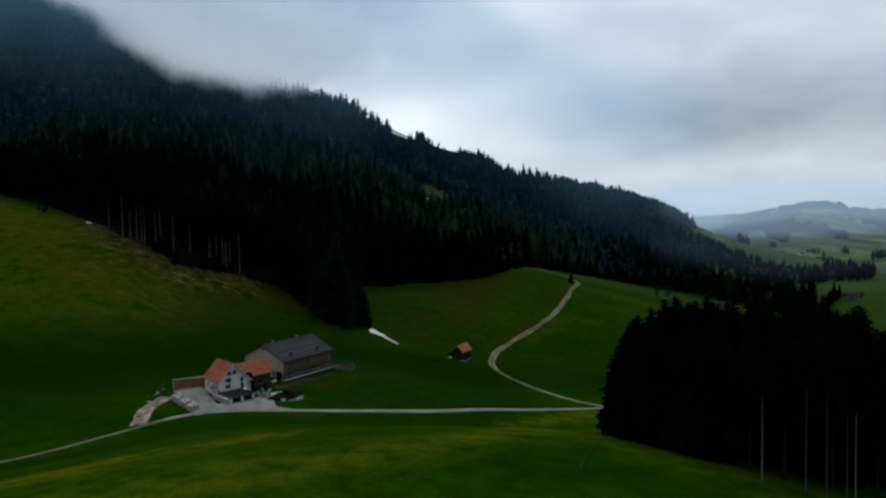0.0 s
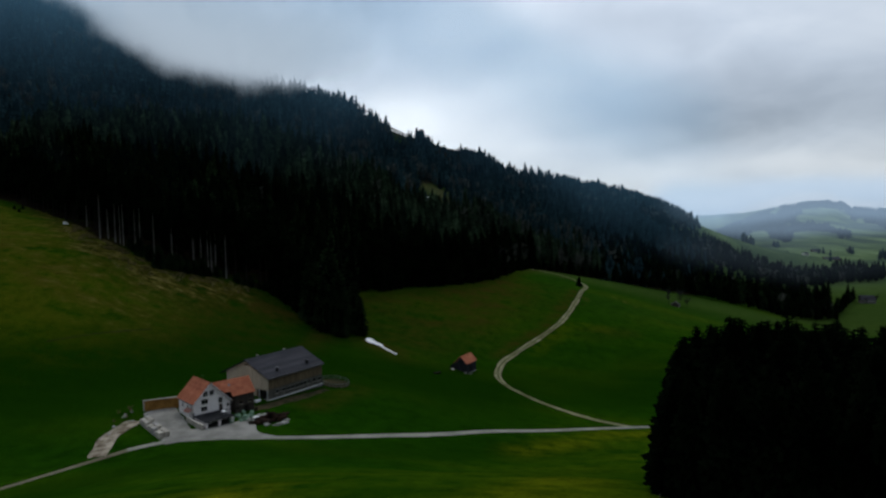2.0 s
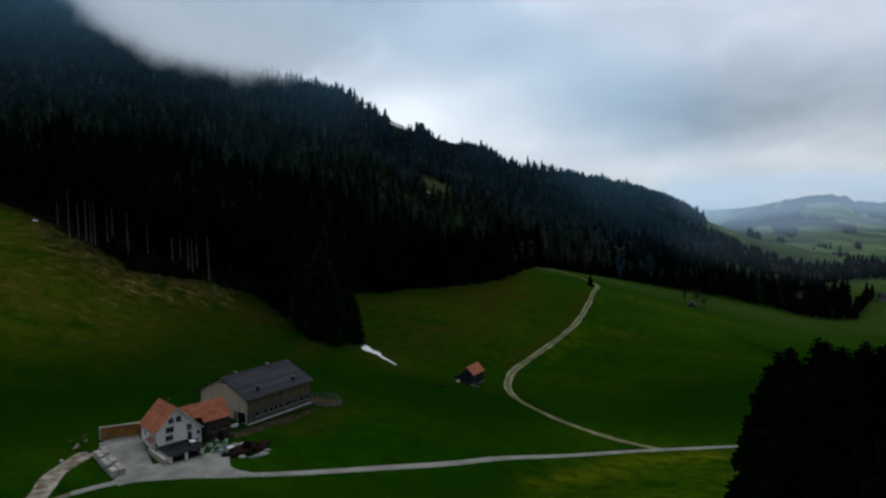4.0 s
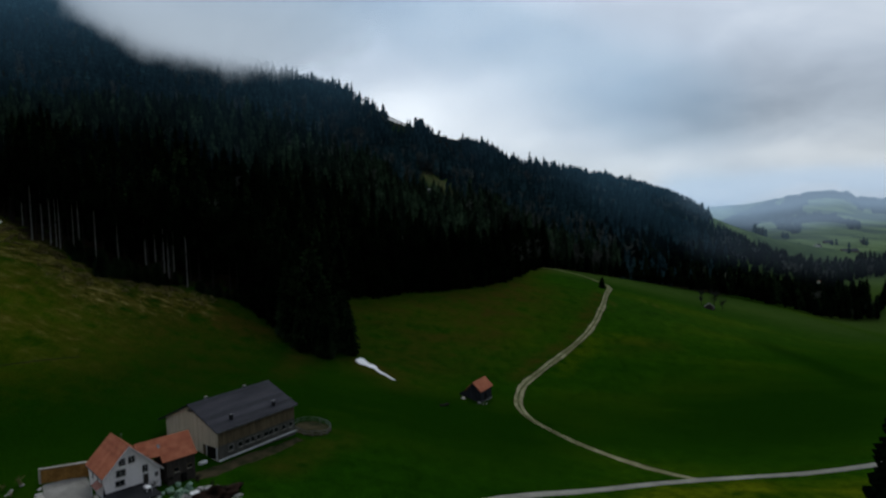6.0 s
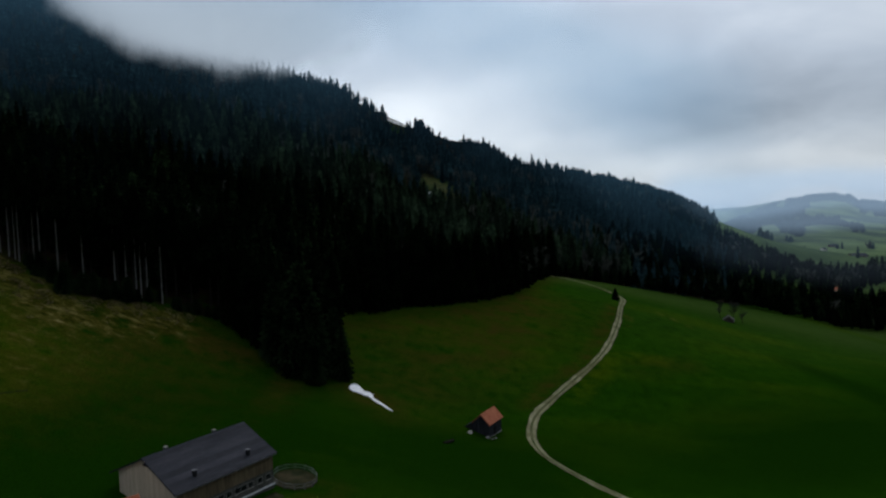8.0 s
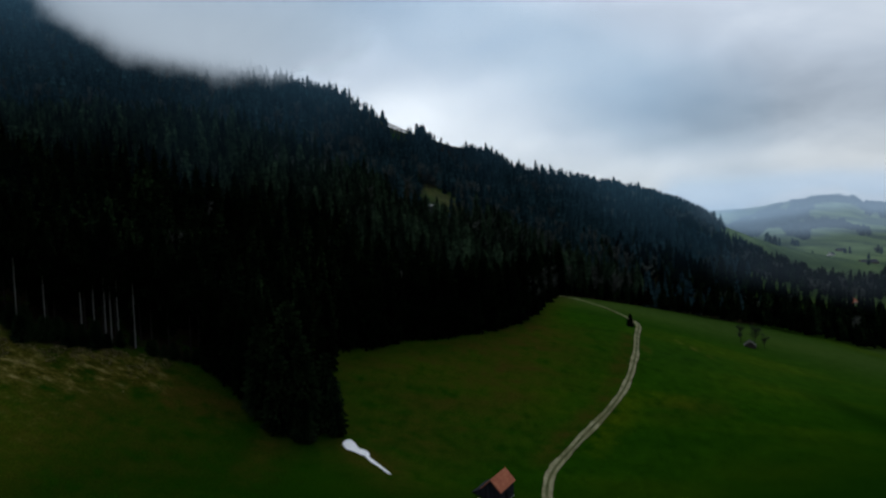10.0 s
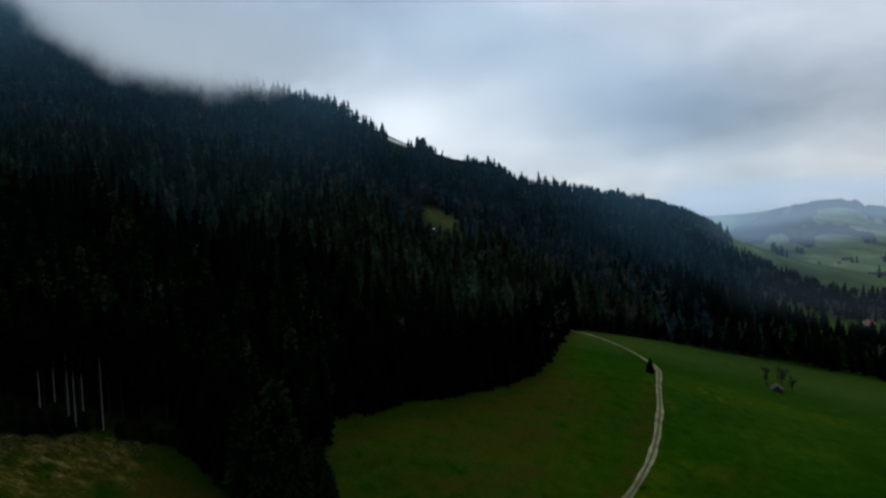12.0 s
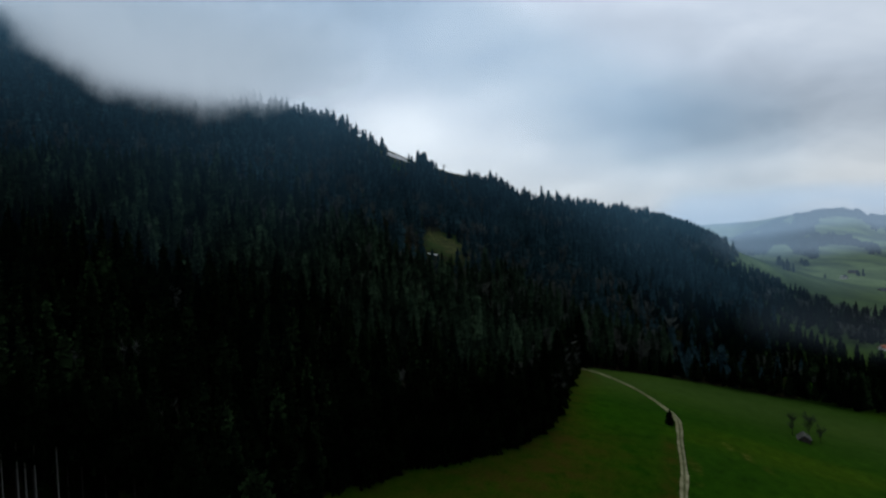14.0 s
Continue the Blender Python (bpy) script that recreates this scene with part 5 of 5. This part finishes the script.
def field_shed():
    z = -11.2
    top = stand("field_shed", 4.36, 263.65, z, 58.49, "small dark timber field shed with a red tiled roof", "shed")
    L, W, RZ, EZ = 8.75, 3.0, 6.75, 3.85
    part("wall", prism([(-2.5, -0.2), (2.5, -0.2), (2.5, 4.0), (0, 6.45), (-2.5, 4.0)], "x", 0.45, 8.3), PLANK_SHED, top, "dark timber walls")
    part("footing", boxed(0.35, -2.6, -1.6, 8.4, 2.6, 0.1), STONE, top, "stone footing")
    for sgn in (-1, 1):
        roof_half("roof", top, 0, L, 0, RZ, sgn * W, EZ, 0.18, TILE, "red tiled roof slope", 8, TILE)
    for k in range(13):
        part("board", boxed(0.5 + k * 0.6, -2.56, 0.1, 1.05 + k * 0.6, -2.5, 4.0), PLANK_SHED, top)
    for k in range(8):
        y = -2.45 + k * 0.62
        part("board", boxed(0.38, y, 0.1, 0.45, y + 0.57, 4.0 + (2.5 - abs(y + 0.3)) * 0.96), PLANK_SHED, top)
    part("door", boxed(3.2, -2.62, 0.1, 4.6, -2.56, 2.4), DARK, top, "dark shed door")
    part("lean_to_wall", prism([(2.5, -0.9), (5.3, -0.9), (5.3, 2.1), (2.5, 3.7)], "x", 0.7, 7.6), PLANK_SHED, top, "dark boarded lean-to")
    part("lean_to_roof", prism([(2.45, 3.9), (5.8, 2.0), (5.8, 2.14), (2.45, 4.06)], "x", 0.3, 8.0), PLANK_SHED, top, "dark lean-to roof")
    for k in range(5):
        part("board", boxed(0.62, 2.55 + k * 0.55, -0.6, 0.69, 3.05 + k * 0.55, 3.45 - 0.3 * k), PLANK_SHED, top)
    rr = random.Random(8)
    for k in range(6):
        x, y = 7.6 + rr.uniform(-1.6, 2.6), 262.6 + rr.uniform(-1.2, 2.4)
        ob = part("boulder", lump(120 + k, rr.uniform(0.22, 0.5), (1.2, 0.9, 0.8), 0.2, 2), STONE)
        ob.matrix_world = pose(x, y, float(land(x, y)) + 0.15, 0, 0, rr.uniform(0, 180))
        tagged(ob, "pale boulder against the field shed", "boulder", "boulders by the shed")
    tarp = part("board_stack", prism([(-0.45, 0), (0.45, 0), (0.1, 0.8)], "x", -0.6, 0.6), CONCRETE_PALE)
    tarp.matrix_world = pose(1.2, 263.2, float(land(1.2, 263.2)) - 0.05, 0, 0, 20)
    tagged(tarp, "pale stack of boards leaning by the shed", "boards")
    log = bmesh.new()
    bmesh.ops.create_cone(log, cap_ends=True, segments=12, radius1=0.42, radius2=0.36, depth=3.2, matrix=Matrix.Rotation(radians(90), 4, "Y"))
    ob = part("log", log, BARK_DARK)
    ob.matrix_world = pose(-4.9, 253, float(land(-4.9, 253)) + 0.32, 0, 0, 35)
    tagged(ob, "dark felled log lying in the grass", "log")


def cottage(name, x, y, az, L, W, H, rise, wall_mat, roof_mat, label, category, group=""):
    """A plain far building: walls, roof, door and windows."""
    z = min(float(land(x + a * L / 2, y + b * L / 2)) for a in (-1, 0, 1) for b in (-1, 0, 1))
    top = stand(name, x, y, z - 0.1, az, label, category, group)
    part("wall", prism([(-W / 2, -0.6), (W / 2, -0.6), (W / 2, H), (0, H + rise - 0.15), (-W / 2, H)], "x", -L / 2, L / 2), wall_mat, top)
    for sgn in (-1, 1):
        o = W / 2 * 0.18
        roof_half("roof", top, -L / 2 - 0.5, L / 2 + 0.5, 0, H + rise, sgn * (W / 2 + o), H - rise * 0.18, 0.2, roof_mat, "", 3, roof_mat)
    n = max(2, int(L / 3))
    for k in range(n):
        for row in range(max(1, int(H / 2.8))):
            window(top, -L / 2 + (k + 0.5) * L / n, -W / 2, 1.6 + 2.6 * row, 0.9, 1.1, "-y", 2)
    part("door", boxed(-L / 2 - 0.06, -0.6, -0.1, -L / 2 + 0.02, 0.6, 2.1), PLANK_DARK, top)
    return top


def snow_patch(name, pts, offsets, label, lift=0.22):
    ob = ribbon(name, pts, offsets, lift, SNOW, 0.7)
    return tagged(ob, label, "snow patch")


farmhouse()
garage_block()
terrace_table()
annex()
barn()
pen()
yard()
field_shed()


def fence():
    """A pasture fence of thin posts and one wire."""
    top = stand("pasture_fence", 0, 0, 0, 0, "thin wooden pasture fence with one wire beside the grove", "fence")
    pts = [(24.5 - 1.36 * k, 92.5 - 3.6 * k) for k in range(8)]
    z = [float(land(x, y)) for x, y in pts]
    for k, (x, y) in enumerate(pts):
        part("post", boxed(x - 0.035, y - 0.035, z[k] - 0.4, x + 0.035, y + 0.035, z[k] + 0.95, bevel=0.01), PLANK_DARK, top)
    for k in range(7):
        (x0, y0), (x1, y1), h = pts[k], pts[k + 1], 0.85
        bm = bmesh.new()
        vs = [bm.verts.new(v) for v in ((x0, y0, z[k] + h), (x0, y0, z[k] + h + 0.008), (x1, y1, z[k + 1] + h + 0.008), (x1, y1, z[k + 1] + h), (x0 + 0.02, y0, z[k] + h), (x0 + 0.02, y0, z[k] + h + 0.02), (x1 + 0.02, y1, z[k + 1] + h + 0.02), (x1 + 0.02, y1, z[k + 1] + h))]
        for f in ((0, 1, 2, 3), (7, 6, 5, 4), (0, 4, 5, 1), (1, 5, 6, 2), (2, 6, 7, 3), (3, 7, 4, 0)):
            bm.faces.new([vs[i] for i in f])
        part("wire", bm, METAL, top)


fence()


def shrub(x, y, h, seed, material, label, group):
    top = stand("shrub", x, y, float(land(x, y)) - 0.05, seed * 33, label, "shrub", group)
    v, f = bare_tree(300 + seed, 420)
    v = v * (1.3 * h, 1.3 * h, h) - (0, 0, 0.2 * h)
    c = new("twigs", mesh_of("twigs", v, f, material))
    c.parent = top


for k, (x, y, h) in enumerate(((-86.5, 182.5, 2.4), (-88.5, 180.5, 1.8), (-85.5, 178.5, 1.6), (-87.5, 176.0, 1.4), (-60.2, 181.6, 2.6), (-58.6, 183.8, 2.8), (-56.2, 185.6, 2.4), (-53.6, 185.8, 2.0), (-50.2, 184.6, 1.8))):
    shrub(x, y, h, k, BARK_DARK if k > 3 else DEAD_GRASS, "dark leafless shrub beside the farm" if k > 3 else "pale dry brushwood beside the timber wall", "shrubs about the farm")


def bare_thing(x, y, h, seed, label="leafless grey tree beside the hay hut", group="bare trees by the hut"):
    top = stand("bare_tree", x, y, float(land(x, y)) - 0.1, seed * 40, label, "tree", group)
    v, f = stem(0.8, 0.011, 6, 4)
    t = new("trunk", mesh_of("trunk", v * h, f, BARK_DARK, True))
    v, f = bare_tree(200 + seed, 300)
    c = new("crown", mesh_of("crown", v * h, f, TWIG))
    c.data.attributes.new("tone", "FLOAT", "POINT").data.foreach_set("value", np.full(len(v), 0.25, np.float32))
    t.parent = c.parent = top


for x, y, h, k in ((151.5, 436.5, 11, 1), (159.5, 437, 12.5, 2), (163, 434, 9, 3)):
    bare_thing(x, y, h, k)
bare_thing(-7, 1003, 9, 21, "pale leafless tree on the mountain crest", "")
for x, y, h, k in ((-23, 642, 15, 31), (-19, 648, 17, 32), (7, 642, 14, 33), (11, 638, 15, 34)):
    bare_thing(x, y, h, k, "thin leafless tree at the edge of the forest glade", "bare trees round the glade")
cottage("hay_hut", 154.5, 432.5, 66, 6.0, 5.0, 2.4, 1.9, PLANK_DARK, STABLE, "small dark hay hut with a grey roof on the slope", "hut")
cottage("red_roof_house", 412, 740, 15, 8.5, 6.5, 3.4, 2.4, PLASTER, TILE, "white house with a red roof on the valley meadow", "house")
cottage("grey_house", 404, 606, -20, 12, 9, 4, 3.5, CONCRETE, SHEET, "grey house with a dark roof among bare trees in the valley", "house")
for x, y, h, k in ((394, 602, 9, 11), (398, 598, 7, 12), (411, 603, 10, 13), (390, 608, 8, 14)):
    bare_thing(x, y, h, k, "leafless grey tree beside the valley house", "bare trees in the valley")
cottage("long_barn", 723, 1166, 5, 30, 12, 5, 4, PLANK, SHEET, "long dark barn on the far meadow", "barn", "far barns")
cottage("long_barn", 985, 1645, 0, 22, 10, 4.5, 4, PLANK, SHEET, "dark barn on the far meadow", "barn", "far barns")
cottage("far_farmhouse", 1692, 3411, 20, 16, 11, 6, 4, PLASTER, SHEET, "tiny white house high on the far hill", "house")
cottage("far_farmhouse", 906, 1558, 30, 14, 10, 5, 4, PLASTER, SHEET, "far white farmhouse with a dark roof on the meadow", "house")
SNOW_EDGE = [(-36.1, 279.9), (-34.9, 282.4), (-33.0, 281.4), (-31.6, 278.6), (-29.6, 278.4), (-27.9, 276.6), (-27.7, 274.9), (-24.6, 271.8), (-21.1, 267.9), (-22.4, 268.3), (-24.7, 270.5), (-27.4, 272.8), (-29.2, 275.2), (-30.6, 275.4), (-32.2, 276.6), (-34.2, 276.8), (-35.6, 278.3)]
tagged(sheet_of("snow_patch", SNOW_EDGE, 0.22, SNOW), "long melting snow patch in the pasture", "snow patch")
snow_patch("snow_patch", [(-186, 317), (-183, 313), (-181, 310)], [-0.6, -0.3, 0.3, 0.6], "small rest of snow at the top of the pasture")
snow_patch("snow_patch", [(-79, 949), (-70, 949), (-57, 955)], [-9, -5, 5, 9], "snow patch below the mountain crest", 1.3)
snow_patch("snow_patch", [(-21, 598), (-17, 600), (-14, 601)], [-1.2, -0.7, 0.7, 1.2], "small rest of snow in the forest glade")
